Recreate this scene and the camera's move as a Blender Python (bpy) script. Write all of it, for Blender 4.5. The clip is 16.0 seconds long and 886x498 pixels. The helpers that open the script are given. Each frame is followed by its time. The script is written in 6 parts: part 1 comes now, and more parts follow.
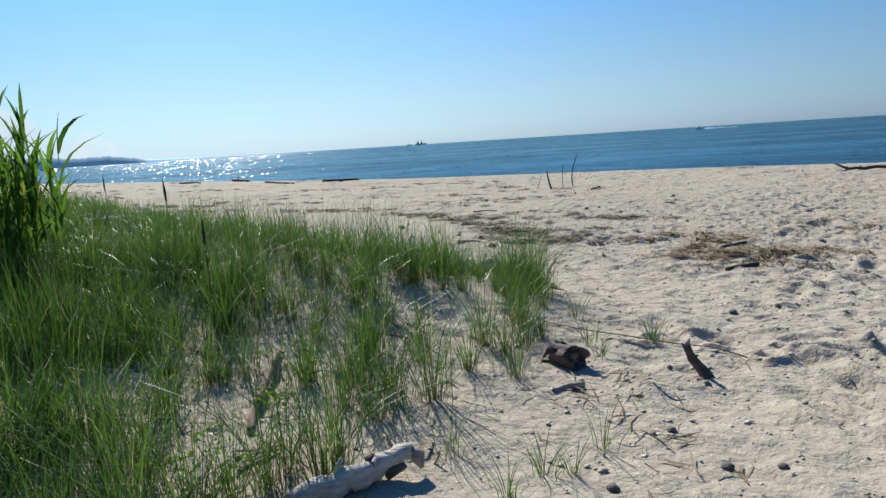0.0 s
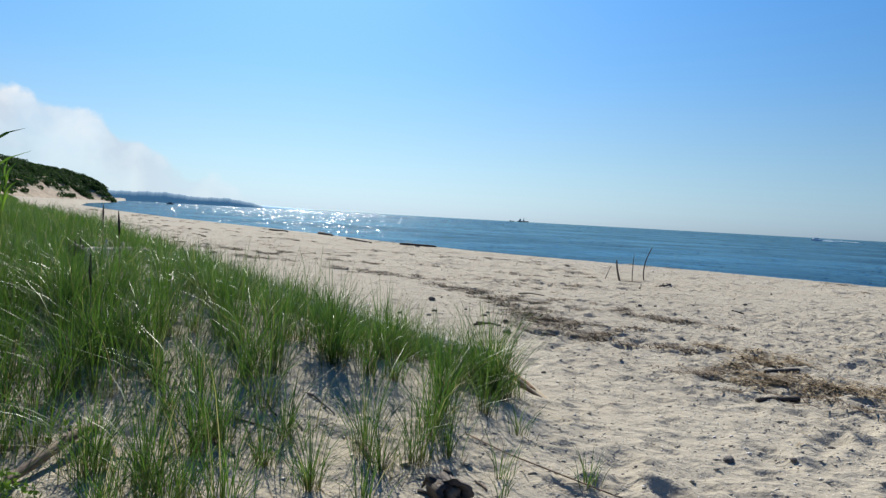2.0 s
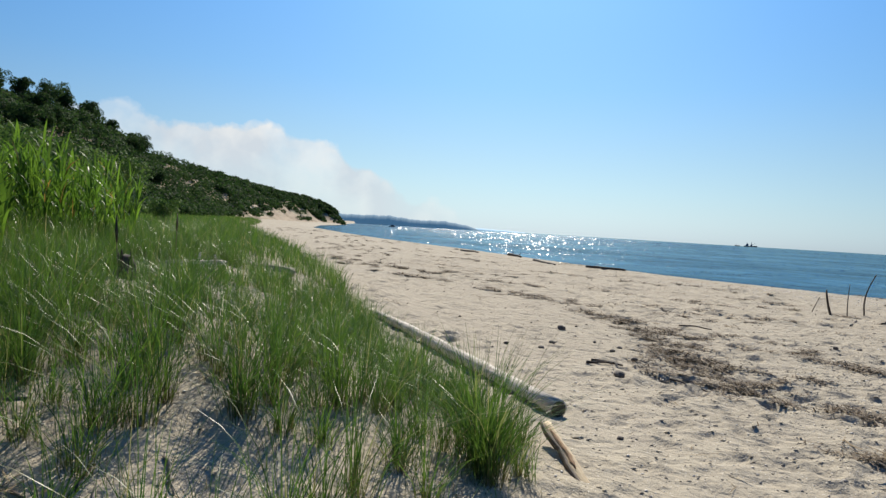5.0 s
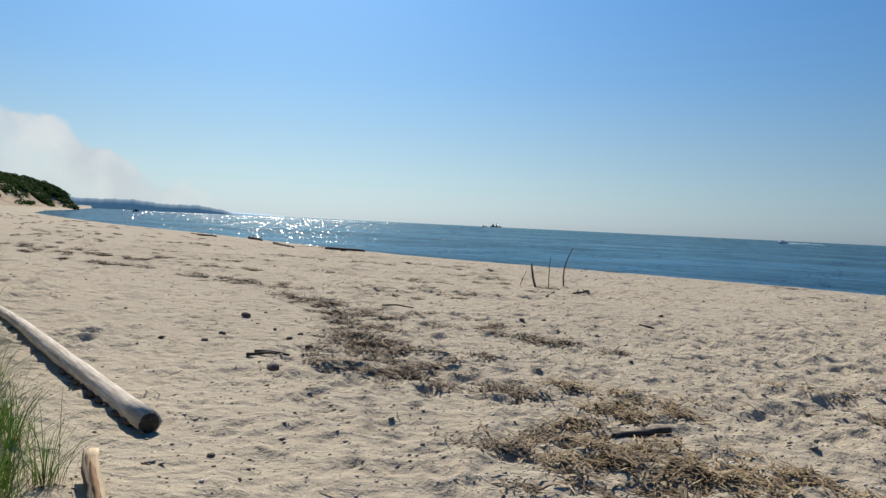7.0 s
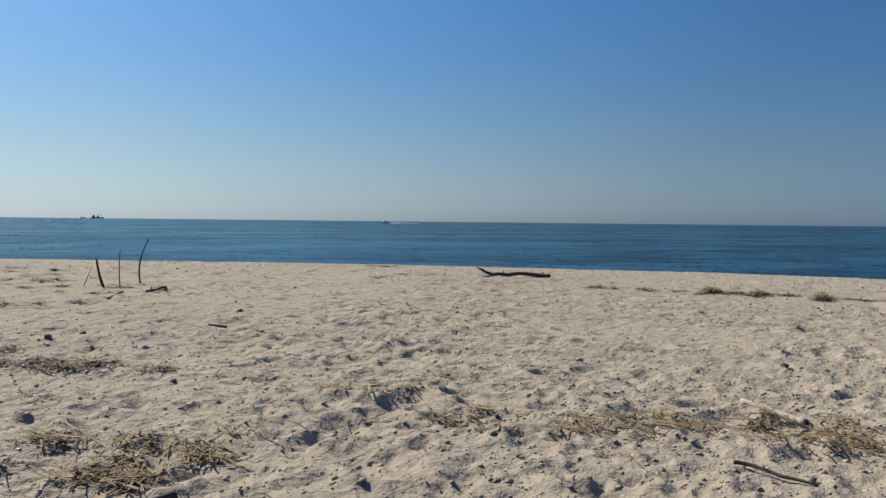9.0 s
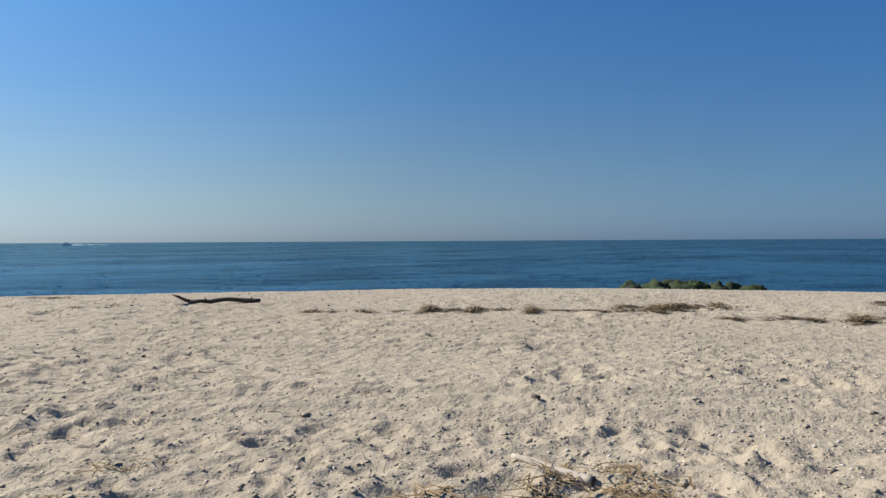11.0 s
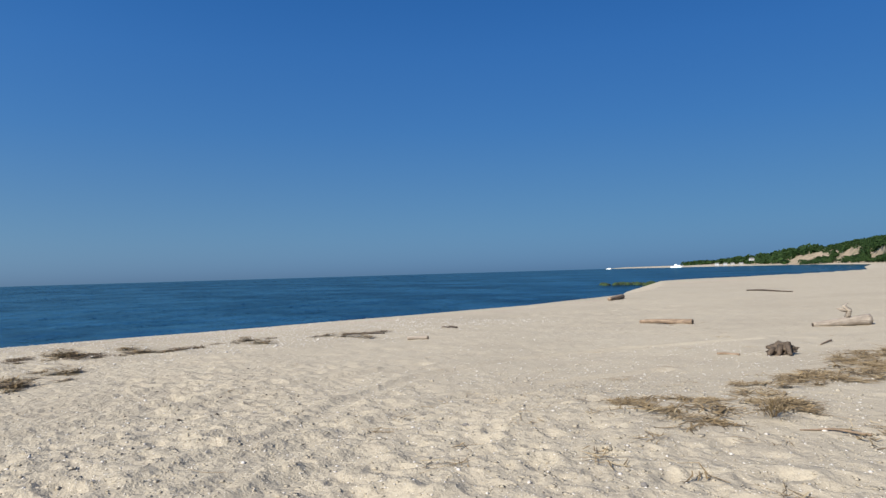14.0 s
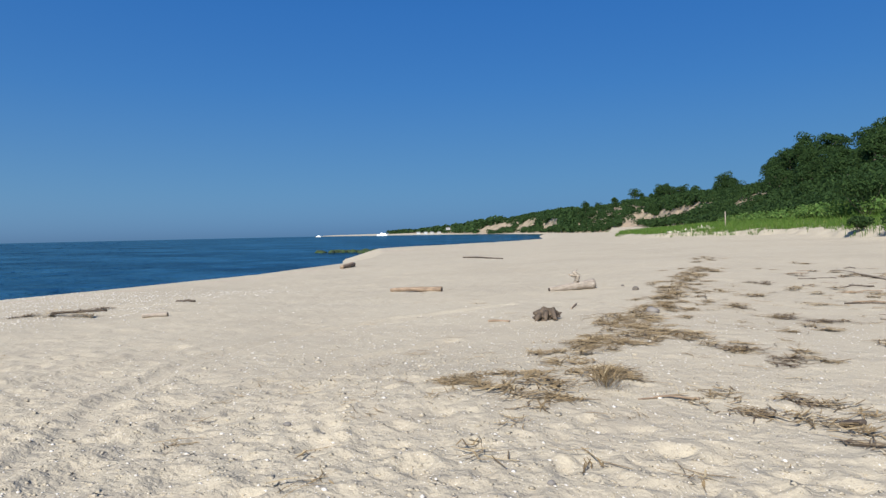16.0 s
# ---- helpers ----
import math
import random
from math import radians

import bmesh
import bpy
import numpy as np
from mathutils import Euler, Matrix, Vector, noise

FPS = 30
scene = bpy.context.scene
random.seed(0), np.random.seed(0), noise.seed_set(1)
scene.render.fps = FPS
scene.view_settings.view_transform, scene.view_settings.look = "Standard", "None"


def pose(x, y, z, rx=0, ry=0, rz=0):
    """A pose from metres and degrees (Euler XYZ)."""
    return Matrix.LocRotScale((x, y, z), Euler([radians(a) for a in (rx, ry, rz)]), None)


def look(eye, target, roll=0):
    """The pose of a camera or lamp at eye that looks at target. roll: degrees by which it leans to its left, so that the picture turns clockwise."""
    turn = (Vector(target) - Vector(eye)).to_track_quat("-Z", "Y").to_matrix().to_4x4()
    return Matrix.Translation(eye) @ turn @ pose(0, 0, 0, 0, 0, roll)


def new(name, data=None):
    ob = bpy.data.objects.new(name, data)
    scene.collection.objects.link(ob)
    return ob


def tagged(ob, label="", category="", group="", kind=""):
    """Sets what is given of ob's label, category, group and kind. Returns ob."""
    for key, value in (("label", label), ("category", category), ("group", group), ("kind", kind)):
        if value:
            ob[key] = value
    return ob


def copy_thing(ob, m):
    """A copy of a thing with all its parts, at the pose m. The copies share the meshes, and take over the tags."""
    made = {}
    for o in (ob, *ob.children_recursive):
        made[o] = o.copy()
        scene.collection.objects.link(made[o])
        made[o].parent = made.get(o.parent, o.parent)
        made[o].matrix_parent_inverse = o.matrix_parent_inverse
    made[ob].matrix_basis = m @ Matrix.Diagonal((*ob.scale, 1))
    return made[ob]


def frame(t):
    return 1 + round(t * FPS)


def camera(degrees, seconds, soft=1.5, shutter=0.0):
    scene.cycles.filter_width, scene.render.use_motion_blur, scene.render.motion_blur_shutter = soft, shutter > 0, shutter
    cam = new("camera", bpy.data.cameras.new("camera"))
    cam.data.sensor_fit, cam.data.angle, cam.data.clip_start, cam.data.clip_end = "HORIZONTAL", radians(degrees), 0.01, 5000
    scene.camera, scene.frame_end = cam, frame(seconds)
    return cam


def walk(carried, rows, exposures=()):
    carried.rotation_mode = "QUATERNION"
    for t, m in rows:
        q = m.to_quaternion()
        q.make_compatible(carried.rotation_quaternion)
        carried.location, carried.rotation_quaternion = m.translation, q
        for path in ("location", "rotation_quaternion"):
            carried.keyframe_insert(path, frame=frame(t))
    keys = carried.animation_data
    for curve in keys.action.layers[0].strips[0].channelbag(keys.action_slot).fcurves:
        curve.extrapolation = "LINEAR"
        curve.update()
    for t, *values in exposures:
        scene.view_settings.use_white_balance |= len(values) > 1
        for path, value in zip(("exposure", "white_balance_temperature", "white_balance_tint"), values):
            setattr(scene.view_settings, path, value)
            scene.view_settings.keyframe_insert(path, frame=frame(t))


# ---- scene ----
cam = camera(64.4, 16.0, soft=1.4)
# seconds, x, y, z, yaw, pitch, roll
PATH = [
    (0, 0.000, 0.000, 1.742, -1.79, -8.61, 3.58),
    (0.5, 0.263, 0.300, 1.712, 5.89, -7.99, 2.52),
    (1, 0.586, 0.513, 1.677, 14.29, -6.46, 1.20),
    (1.5, 0.907, 0.752, 1.685, 12.91, -4.90, -1.16),
    (2, 1.177, 1.045, 1.656, 6.51, -2.60, -3.15),
    (2.5, 1.379, 1.312, 1.645, 12.35, -2.45, -4.40),
    (3, 1.567, 1.630, 1.649, 16.93, -1.60, -5.05),
    (3.5, 1.845, 1.956, 1.631, 19.57, -2.36, -4.50),
    (5.8, 2.612, 3.568, 1.574, 24.22, -1.48, -3.34),
    (6, 2.724, 3.689, 1.554, 23.75, -1.30, -3.09),
    (6.5, 2.994, 4.026, 1.528, 17.88, -1.16, -3.11),
    (7, 3.172, 4.403, 1.553, 4.34, -2.03, -2.77),
    (7.5, 3.445, 4.791, 1.562, -4.10, -0.84, -2.25),
    (8, 3.626, 5.196, 1.574, -7.85, 0.18, -2.23),
    (8.5, 3.931, 5.598, 1.541, -19.26, -0.17, -0.48),
    (9, 4.230, 5.935, 1.536, -26.09, -2.25, -0.61),
    (9.5, 4.486, 6.297, 1.549, -33.17, -2.36, -0.55),
    (9.7, 4.593, 6.433, 1.530, -36.34, -2.31, -0.52),
    (11.8, 5.559, 7.772, 1.532, -60.59, 0.81, 0.36),
    (12, 5.710, 7.862, 1.540, -64.74, 1.20, 0.05),
    (12.5, 6.094, 8.083, 1.537, -76.15, 2.43, -1.93),
    (13, 6.455, 8.285, 1.572, -89.92, 2.49, 0.81),
    (13.5, 6.697, 8.540, 1.581, -104.44, 3.18, 2.06),
    (14, 7.007, 8.705, 1.592, -116.31, 1.98, 1.70),
    (14.5, 7.317, 8.882, 1.574, -129.25, 1.97, 1.38),
    (15, 7.777, 9.007, 1.573, -136.55, 0.15, 0.59),
    (15.5, 8.151, 9.030, 1.622, -141.37, -1.53, 1.64),
    (16, 8.555, 8.963, 1.623, -139.64, -1.28, 1.28),
]
EXPOSURES = [(0, 0.36, 6320, 8), (3.5, 0.3, 6660, 9), (6, 0.33, 7060, 10), (7, 0.13, 7100, 11), (9.5, 0.0, 7000, 12), (12, 0.46, 6960, 12), (13.5, 0.42, 6800, 11), (16, 0.54, 6520, 10)]
walk(cam, [(t, pose(x, y, z, 90 + pitch, roll, yaw)) for t, x, y, z, yaw, pitch, roll in PATH], EXPOSURES)

# ---- daylight: clear morning sun over the sea, pale cloud bank along the coast ----
SUN_AZ, SUN_EL = 18.0, 38.0      # degrees left of +y, degrees above the horizon
SUN_DIR = Vector((-math.sin(radians(SUN_AZ)) * math.cos(radians(SUN_EL)),
                  math.cos(radians(SUN_AZ)) * math.cos(radians(SUN_EL)), math.sin(radians(SUN_EL))))
sun_data = bpy.data.lights.new("sun", "SUN")
sun_data.energy, sun_data.angle, sun_data.color = 5.0, radians(0.53), (1.0, 0.95, 0.87)
sun = new("sun", sun_data)
sun.matrix_world = look(SUN_DIR * 60, (0, 0, 0))

world = bpy.data.worlds.new("sky")
scene.world = world
world.use_nodes = True
wn, wl = world.node_tree.nodes, world.node_tree.links
wn.clear()


def wnode(kind, **sets):
    n = wn.new(kind)
    for key, value in sets.items():
        n.inputs[key].default_value = value
    return n


sky = wn.new("ShaderNodeTexSky")
sky.sky_type, sky.sun_disc = "NISHITA", False
sky.sun_elevation, sky.sun_rotation = radians(SUN_EL), radians(-SUN_AZ)
sky.altitude, sky.air_density, sky.dust_density, sky.ozone_density = 300, 1.0, 0.45, 4.0
back = wnode("ShaderNodeBackground", Strength=0.05)
wout = wn.new("ShaderNodeOutputWorld")
wcoord = wn.new("ShaderNodeTexCoord")
split = wn.new("ShaderNodeSeparateXYZ")
wl.new(wcoord.outputs["Generated"], split.inputs[0])


def wmath(op, a, b=None, c=None):
    n = wn.new("ShaderNodeMath")
    n.operation = op
    for i, v in enumerate((a, b, c)):
        if v is None:
            continue
        if isinstance(v, (int, float)):
            n.inputs[i].default_value = v
        else:
            wl.new(v, n.inputs[i])
    return n.outputs[0]


def wramp(value, stops):
    n = wn.new("ShaderNodeValToRGB")
    wl.new(value, n.inputs[0])
    while len(n.color_ramp.elements) > 1:
        n.color_ramp.elements.remove(n.color_ramp.elements[-1])
    n.color_ramp.elements[0].position = stops[0][0]
    n.color_ramp.elements[0].color = (stops[0][1],) * 3 + (1,)
    for p, v in stops[1:]:
        n.color_ramp.elements.new(p).color = (v, v, v, 1)
    return n.outputs[0]


# cloud bank: its top height as a function of bearing, broken by billows
bearing = wmath("ARCTAN2", wmath("MULTIPLY", split.outputs[0], -1.0), split.outputs[1])   # radians, left of +y
top = wramp(wmath("DIVIDE", bearing, 1.6),
            [(0.0, 0.0), (0.22, 0.0), (0.265, 0.035), (0.3, 0.06), (0.33, 0.088), (0.37, 0.11), (0.42, 0.13), (0.445, 0.126), (0.50, 0.128),
             (0.56, 0.133), (0.62, 0.132), (0.70, 0.12), (0.8, 0.08), (1.0, 0.03)])
puff = wn.new("ShaderNodeTexNoise")
puff.inputs["Scale"].default_value, puff.inputs["Detail"].default_value, puff.inputs["Roughness"].default_value = 13.0, 6.0, 0.5
wl.new(wcoord.outputs["Generated"], puff.inputs["Vector"])
edge = wmath("ADD", top, wmath("MULTIPLY", wmath("SUBTRACT", puff.outputs["Fac"], 0.5), 0.1))
over = wmath("SUBTRACT", edge, split.outputs[2])
crisp = wn.new("ShaderNodeMapRange")
crisp.inputs["From Min"].default_value, crisp.inputs["From Max"].default_value = 0.0, 0.009
wl.new(over, crisp.inputs["Value"])
body = wramp(wmath("MULTIPLY", over, 8.0), [(0.0, 1.0), (0.25, 0.92), (0.6, 0.55), (1.0, 0.2)])
inner = wn.new("ShaderNodeTexNoise")
inner.inputs["Scale"].default_value, inner.inputs["Detail"].default_value = 9.0, 5.0
wl.new(wcoord.outputs["Generated"], inner.inputs["Vector"])
veil = wramp(inner.outputs["Fac"], [(0.34, 0.3), (0.48, 0.72), (0.6, 1.0)])
side = wramp(wmath("DIVIDE", bearing, 1.6), [(0.0, 0.0), (0.22, 0.0), (0.3, 0.65), (0.36, 0.95), (0.6, 1.0)])
mask = wmath("MULTIPLY", wmath("MULTIPLY", wmath("MULTIPLY", crisp.outputs[0], body), veil), side)
cloudy = wn.new("ShaderNodeMix")
cloudy.data_type = "RGBA"
wl.new(mask, cloudy.inputs[0])
clear = wn.new("ShaderNodeMix")          # the clean blue of washed sea air
clear.data_type, clear.blend_type = "RGBA", "MULTIPLY"
clear.inputs[0].default_value = 1.0
rich = wn.new("ShaderNodeHueSaturation")
rich.inputs["Saturation"].default_value = 1.22
wl.new(sky.outputs[0], rich.inputs["Color"])
wl.new(rich.outputs[0], clear.inputs[6])
hue = wn.new("ShaderNodeMix")
hue.data_type = "RGBA"
hue.inputs[6].default_value, hue.inputs[7].default_value = (0.48, 0.98, 1.42, 1), (0.64, 1.0, 1.17, 1)
wl.new(hue.outputs[2], clear.inputs[7])
lum = wn.new("ShaderNodeRGBToBW")
wl.new(sky.outputs[0], lum.inputs[0])
toward = wn.new("ShaderNodeVectorMath")
toward.operation = "DOT_PRODUCT"
toward.inputs[1].default_value = SUN_DIR
wl.new(wcoord.outputs["Generated"], toward.inputs[0])
sunward = wmath("MULTIPLY_ADD", toward.outputs["Value"], 0.5, 0.5)
pale = wn.new("ShaderNodeCombineColor")
whiten = wramp(sunward, [(0.1, 0.0), (0.5, 0.35), (0.72, 0.8), (0.9, 1.0)])
wl.new(whiten, hue.inputs[0])
for i, (k0, k1) in enumerate(((0.34, 0.78), (0.775, 0.952), (1.63, 1.17))):
    wl.new(wmath("MULTIPLY", lum.outputs[0], wmath("MULTIPLY_ADD", whiten, k1 - k0, k0)), pale.inputs[i])
low = wn.new("ShaderNodeMix")            # sea haze low over the horizon
low.data_type = "RGBA"
wl.new(wramp(split.outputs[2], [(0.0, 0.8), (0.06, 0.58), (0.2, 0.2), (0.4, 0.0)]), low.inputs[0])
wl.new(clear.outputs[2], low.inputs[6])
wl.new(pale.outputs[0], low.inputs[7])
# forward scatter: air glows toward the sun and deepens away from it
glow = wramp(sunward, [(0.12, 0.34), (0.3, 0.46), (0.5, 0.58), (0.7, 0.61), (0.87, 0.74), (1.0, 0.85)])
scatter = wn.new("ShaderNodeVectorMath")
scatter.operation = "SCALE"
wl.new(low.outputs[2], scatter.inputs[0])
lift = wramp(split.outputs[2], [(0.0, 0.40), (0.05, 0.43), (0.15, 0.5), (0.3, 0.58), (0.6, 0.58)])
wl.new(wmath("MULTIPLY", glow, wmath("MULTIPLY", lift, 4.0)), scatter.inputs["Scale"])
wl.new(scatter.outputs[0], cloudy.inputs[6])
shade = wn.new("ShaderNodeMix")          # sunlit and shaded billows
shade.data_type = "RGBA"
shade.inputs[6].default_value, shade.inputs[7].default_value = (10.2, 11.4, 13.0, 1), (14.0, 14.4, 14.9, 1)
wl.new(wramp(puff.outputs["Fac"], [(0.38, 0.0), (0.58, 1.0)]), shade.inputs[0])
wl.new(shade.outputs[2], cloudy.inputs[7])
wl.new(cloudy.outputs[2], back.inputs["Color"])
wl.new(back.outputs[0], wout.inputs[0])


# ---- materials ----
def material(name, base, rough=0.8, metal=0.0):
    m = bpy.data.materials.new(name)
    m.use_nodes = True
    nt = m.node_tree
    b = nt.nodes["Principled BSDF"]
    b.inputs["Base Color"].default_value = (*base, 1)
    b.inputs["Roughness"].default_value = rough
    b.inputs["Metallic"].default_value = metal
    return m, nt, b


def add(nt, kind, inputs=(), operation="", feature="", attribute_name=""):
    n = nt.nodes.new(kind)
    if operation:
        n.operation = operation
    if feature:
        n.feature = feature
    if attribute_name:
        n.attribute_name = attribute_name
    for key, value in dict(inputs).items():
        if isinstance(value, bpy.types.NodeSocket):
            nt.links.new(value, n.inputs[key])
        else:
            n.inputs[key].default_value = value
    return n


def ramp(nt, fac, stops):
    n = nt.nodes.new("ShaderNodeValToRGB")
    nt.links.new(fac, n.inputs[0])
    els = n.color_ramp.elements
    els[0].position, els[0].color = stops[0][0], (*stops[0][1], 1)
    els[1].position, els[1].color = stops[-1][0], (*stops[-1][1], 1)
    for p, c in stops[1:-1]:
        els.new(p).color = (*c, 1)
    return n.outputs[0]


def grey(v):
    return (v, v, v)


def mix(nt, fac, a, b):
    n = nt.nodes.new("ShaderNodeMix")
    n.data_type = "RGBA"
    for key, v in ((0, fac), (6, a), (7, b)):
        if isinstance(v, bpy.types.NodeSocket):
            nt.links.new(v, n.inputs[key])
        else:
            n.inputs[key].default_value = (*v, 1) if isinstance(v, tuple) else v
    return n.outputs[2]


def noise_tex(nt, vec, scale, detail=4.0, rough=0.55):
    return add(nt, "ShaderNodeTexNoise", {"Vector": vec, "Scale": scale, "Detail": detail, "Roughness": rough}).outputs["Fac"]


def bump(nt, b, height, strength, distance):
    n = add(nt, "ShaderNodeBump", {"Height": height, "Strength": strength, "Distance": distance})
    nt.links.new(n.outputs[0], b.inputs["Normal"])
    return n


def coords(nt, which="Object"):
    return nt.nodes.new("ShaderNodeTexCoord").outputs[which]


def m_sand():
    m, nt, b = material("dry_sand", (0.6, 0.5, 0.37), 0.95)
    co = coords(nt)
    trod = add(nt, "ShaderNodeAttribute", attribute_name="along").outputs["Fac"]
    broad = noise_tex(nt, co, 0.16, 5)
    mid = noise_tex(nt, co, 1.3, 6, 0.65)
    lumps = noise_tex(nt, co, 7.0, 4, 0.55)
    grit = noise_tex(nt, co, 34.0, 4, 0.7)
    fine = noise_tex(nt, co, 110.0, 3, 0.7)
    bits = add(nt, "ShaderNodeTexVoronoi", {"Vector": co, "Scale": 30.0}).outputs["Distance"]
    # pale dry sand, greyer where shell and grit gather, flecked with broken shell
    tone = ramp(nt, broad, [(0.3, (0.386, 0.337, 0.256)), (0.55, (0.432, 0.378, 0.286)), (0.75, (0.416, 0.367, 0.283))])
    tone = mix(nt, ramp(nt, mid, [(0.42, grey(0.0)), (0.72, grey(0.4))]), tone, (0.33, 0.283, 0.218))
    tone = mix(nt, ramp(nt, grit, [(0.33, grey(0.5)), (0.42, grey(0.0))]), tone, (0.20, 0.168, 0.13))
    tone = mix(nt, ramp(nt, fine, [(0.32, grey(0.45)), (0.42, grey(0.0))]), tone, (0.21, 0.178, 0.138))
    tone = mix(nt, ramp(nt, bits, [(0.09, grey(0.8)), (0.15, grey(0.0))]), tone, (0.80, 0.76, 0.69))
    nt.links.new(tone, b.inputs["Base Color"])
    # crumbled relief between the footprints, stronger where the sand is churned
    h = add(nt, "ShaderNodeMath", {0: lumps, 1: trod}, operation="MULTIPLY").outputs[0]
    h = add(nt, "ShaderNodeMath", {0: grit, 1: 0.13, 2: h}, operation="MULTIPLY_ADD").outputs[0]
    h = add(nt, "ShaderNodeMath", {0: fine, 1: 0.035, 2: h}, operation="MULTIPLY_ADD").outputs[0]
    bump(nt, b, h, 1.0, 0.062)
    b.inputs["Specular IOR Level"].default_value = 0.15
    return m


def m_sea():
    """Sea: blue-green body under a broken, rippled gloss."""
    m, nt, b = material("sea_water", (0.004, 0.05, 0.09), 0.6)
    co = coords(nt)
    stretch = add(nt, "ShaderNodeMapping", {"Vector": co, "Rotation": (0, 0, radians(-42)), "Scale": (0.5, 1.0, 1.0)}).outputs[0]
    swell = noise_tex(nt, stretch, 0.5, 4, 0.55)
    chop = noise_tex(nt, stretch, 2.6, 4, 0.6)
    h = add(nt, "ShaderNodeMath", {0: chop, 1: 0.35, 2: swell}, operation="MULTIPLY_ADD").outputs[0]
    nrm = bump(nt, b, h, 0.5, 0.35)
    # light and dark of wind streaks and ripples of every size, put into colour
    cat = noise_tex(nt, stretch, 0.03, 10, 0.8)
    fine = noise_tex(nt, stretch, 0.16, 6, 0.75)
    tone = ramp(nt, cat, [(0.42, (0.001, 0.009, 0.018)), (0.50, (0.002, 0.02, 0.034)), (0.58, (0.006, 0.036, 0.055))])
    tone = mix(nt, ramp(nt, fine, [(0.50, grey(0.0)), (0.62, grey(0.75))]), tone, (0.014, 0.055, 0.09))
    nt.links.new(tone, b.inputs["Base Color"])
    b.inputs["Specular IOR Level"].default_value = 0.0
    gloss = add(nt, "ShaderNodeBsdfGlossy", {"Roughness": 0.1, "Color": (0.6, 0.87, 1.0, 1)})
    nt.links.new(nrm.outputs[0], gloss.inputs["Normal"])
    both = add(nt, "ShaderNodeMixShader", {0: ramp(nt, cat, [(0.42, grey(0.32)), (0.58, grey(0.5))])})
    nt.links.new(b.outputs[0], both.inputs[1])
    nt.links.new(gloss.outputs[0], both.inputs[2])
    nt.links.new(both.outputs[0], nt.nodes["Material Output"].inputs[0])
    return m


def m_blade(name, root, low, high, dry, gloss=0.38, thin=0.35, sere=0.1):
    """Grass and leaf: colour runs from root to tip, each blade differs, light comes through."""
    m, nt, b = material(name, low, gloss)
    b.inputs["Specular IOR Level"].default_value = 0.3
    along = add(nt, "ShaderNodeAttribute", attribute_name="along").outputs["Fac"]
    rnd = add(nt, "ShaderNodeNewGeometry").outputs["Random Per Island"]
    green = mix(nt, rnd, low, high)
    withered = ramp(nt, rnd, [(1 - sere, grey(0.0)), (1.0 - 0.7 * sere, grey(0.8))])
    green = mix(nt, withered, green, dry)
    col = mix(nt, ramp(nt, along, [(0.0, grey(1.0)), (0.3, grey(0.0))]), green, root)
    nt.links.new(col, b.inputs["Base Color"])
    tr = add(nt, "ShaderNodeBsdfTranslucent", {"Color": col})
    both = add(nt, "ShaderNodeMixShader", {0: thin})
    nt.links.new(b.outputs[0], both.inputs[1])
    nt.links.new(tr.outputs[0], both.inputs[2])
    nt.links.new(both.outputs[0], nt.nodes["Material Output"].inputs[0])
    return m


def m_wood(name, light, dark, scale=1.0, relief=0.5):
    m, nt, b = material(name, light, 0.85)
    co = coords(nt)
    rnd = add(nt, "ShaderNodeObjectInfo").outputs["Random"]
    grain = add(nt, "ShaderNodeMapping", {"Vector": co, "Scale": (3.0, 40.0, 40.0)}).outputs[0]
    g = noise_tex(nt, grain, 1.0 * scale, 5, 0.6)
    s = noise_tex(nt, co, 5.0 * scale, 5, 0.65)
    col = mix(nt, ramp(nt, g, [(0.35, grey(1.0)), (0.62, grey(0.0))]), light, dark)
    col = mix(nt, ramp(nt, s, [(0.45, grey(0.0)), (0.75, grey(0.7))]), col, dark)
    nt.links.new(col, b.inputs["Base Color"])
    h = add(nt, "ShaderNodeMath", {0: s, 1: 0.6, 2: g}, operation="MULTIPLY_ADD").outputs[0]
    bump(nt, b, h, relief, 0.02)
    return m


def m_stone(name, a, c, scale=8.0, rough=0.8):
    m, nt, b = material(name, a, rough)
    co = coords(nt)
    n1 = noise_tex(nt, co, scale, 6, 0.65)
    n2 = noise_tex(nt, co, scale * 6, 3, 0.6)
    col = mix(nt, ramp(nt, n1, [(0.35, grey(0.0)), (0.65, grey(1.0))]), a, c)
    nt.links.new(col, b.inputs["Base Color"])
    bump(nt, b, add(nt, "ShaderNodeMath", {0: n2, 1: 0.4, 2: n1}, operation="MULTIPLY_ADD").outputs[0], 0.6, 0.03)
    return m


def m_bluff():
    """Bluff: pale eroded sand and clay with gullies, greened over where plants hold."""
    m, nt, b = material("bluff_soil", (0.4, 0.3, 0.2), 0.95)
    co = coords(nt)
    n1 = noise_tex(nt, co, 0.05, 6, 0.65)
    n2 = noise_tex(nt, co, 0.6, 6, 0.65)
    sandy = mix(nt, ramp(nt, n2, [(0.35, grey(0.0)), (0.7, grey(1.0))]), (0.44, 0.345, 0.24), (0.27, 0.20, 0.13))
    nt.links.new(mix(nt, ramp(nt, n1, [(0.52, grey(0.0)), (0.62, grey(0.8))]), sandy, (0.07, 0.095, 0.03)), b.inputs["Base Color"])
    bump(nt, b, n2, 0.9, 1.2)
    return m


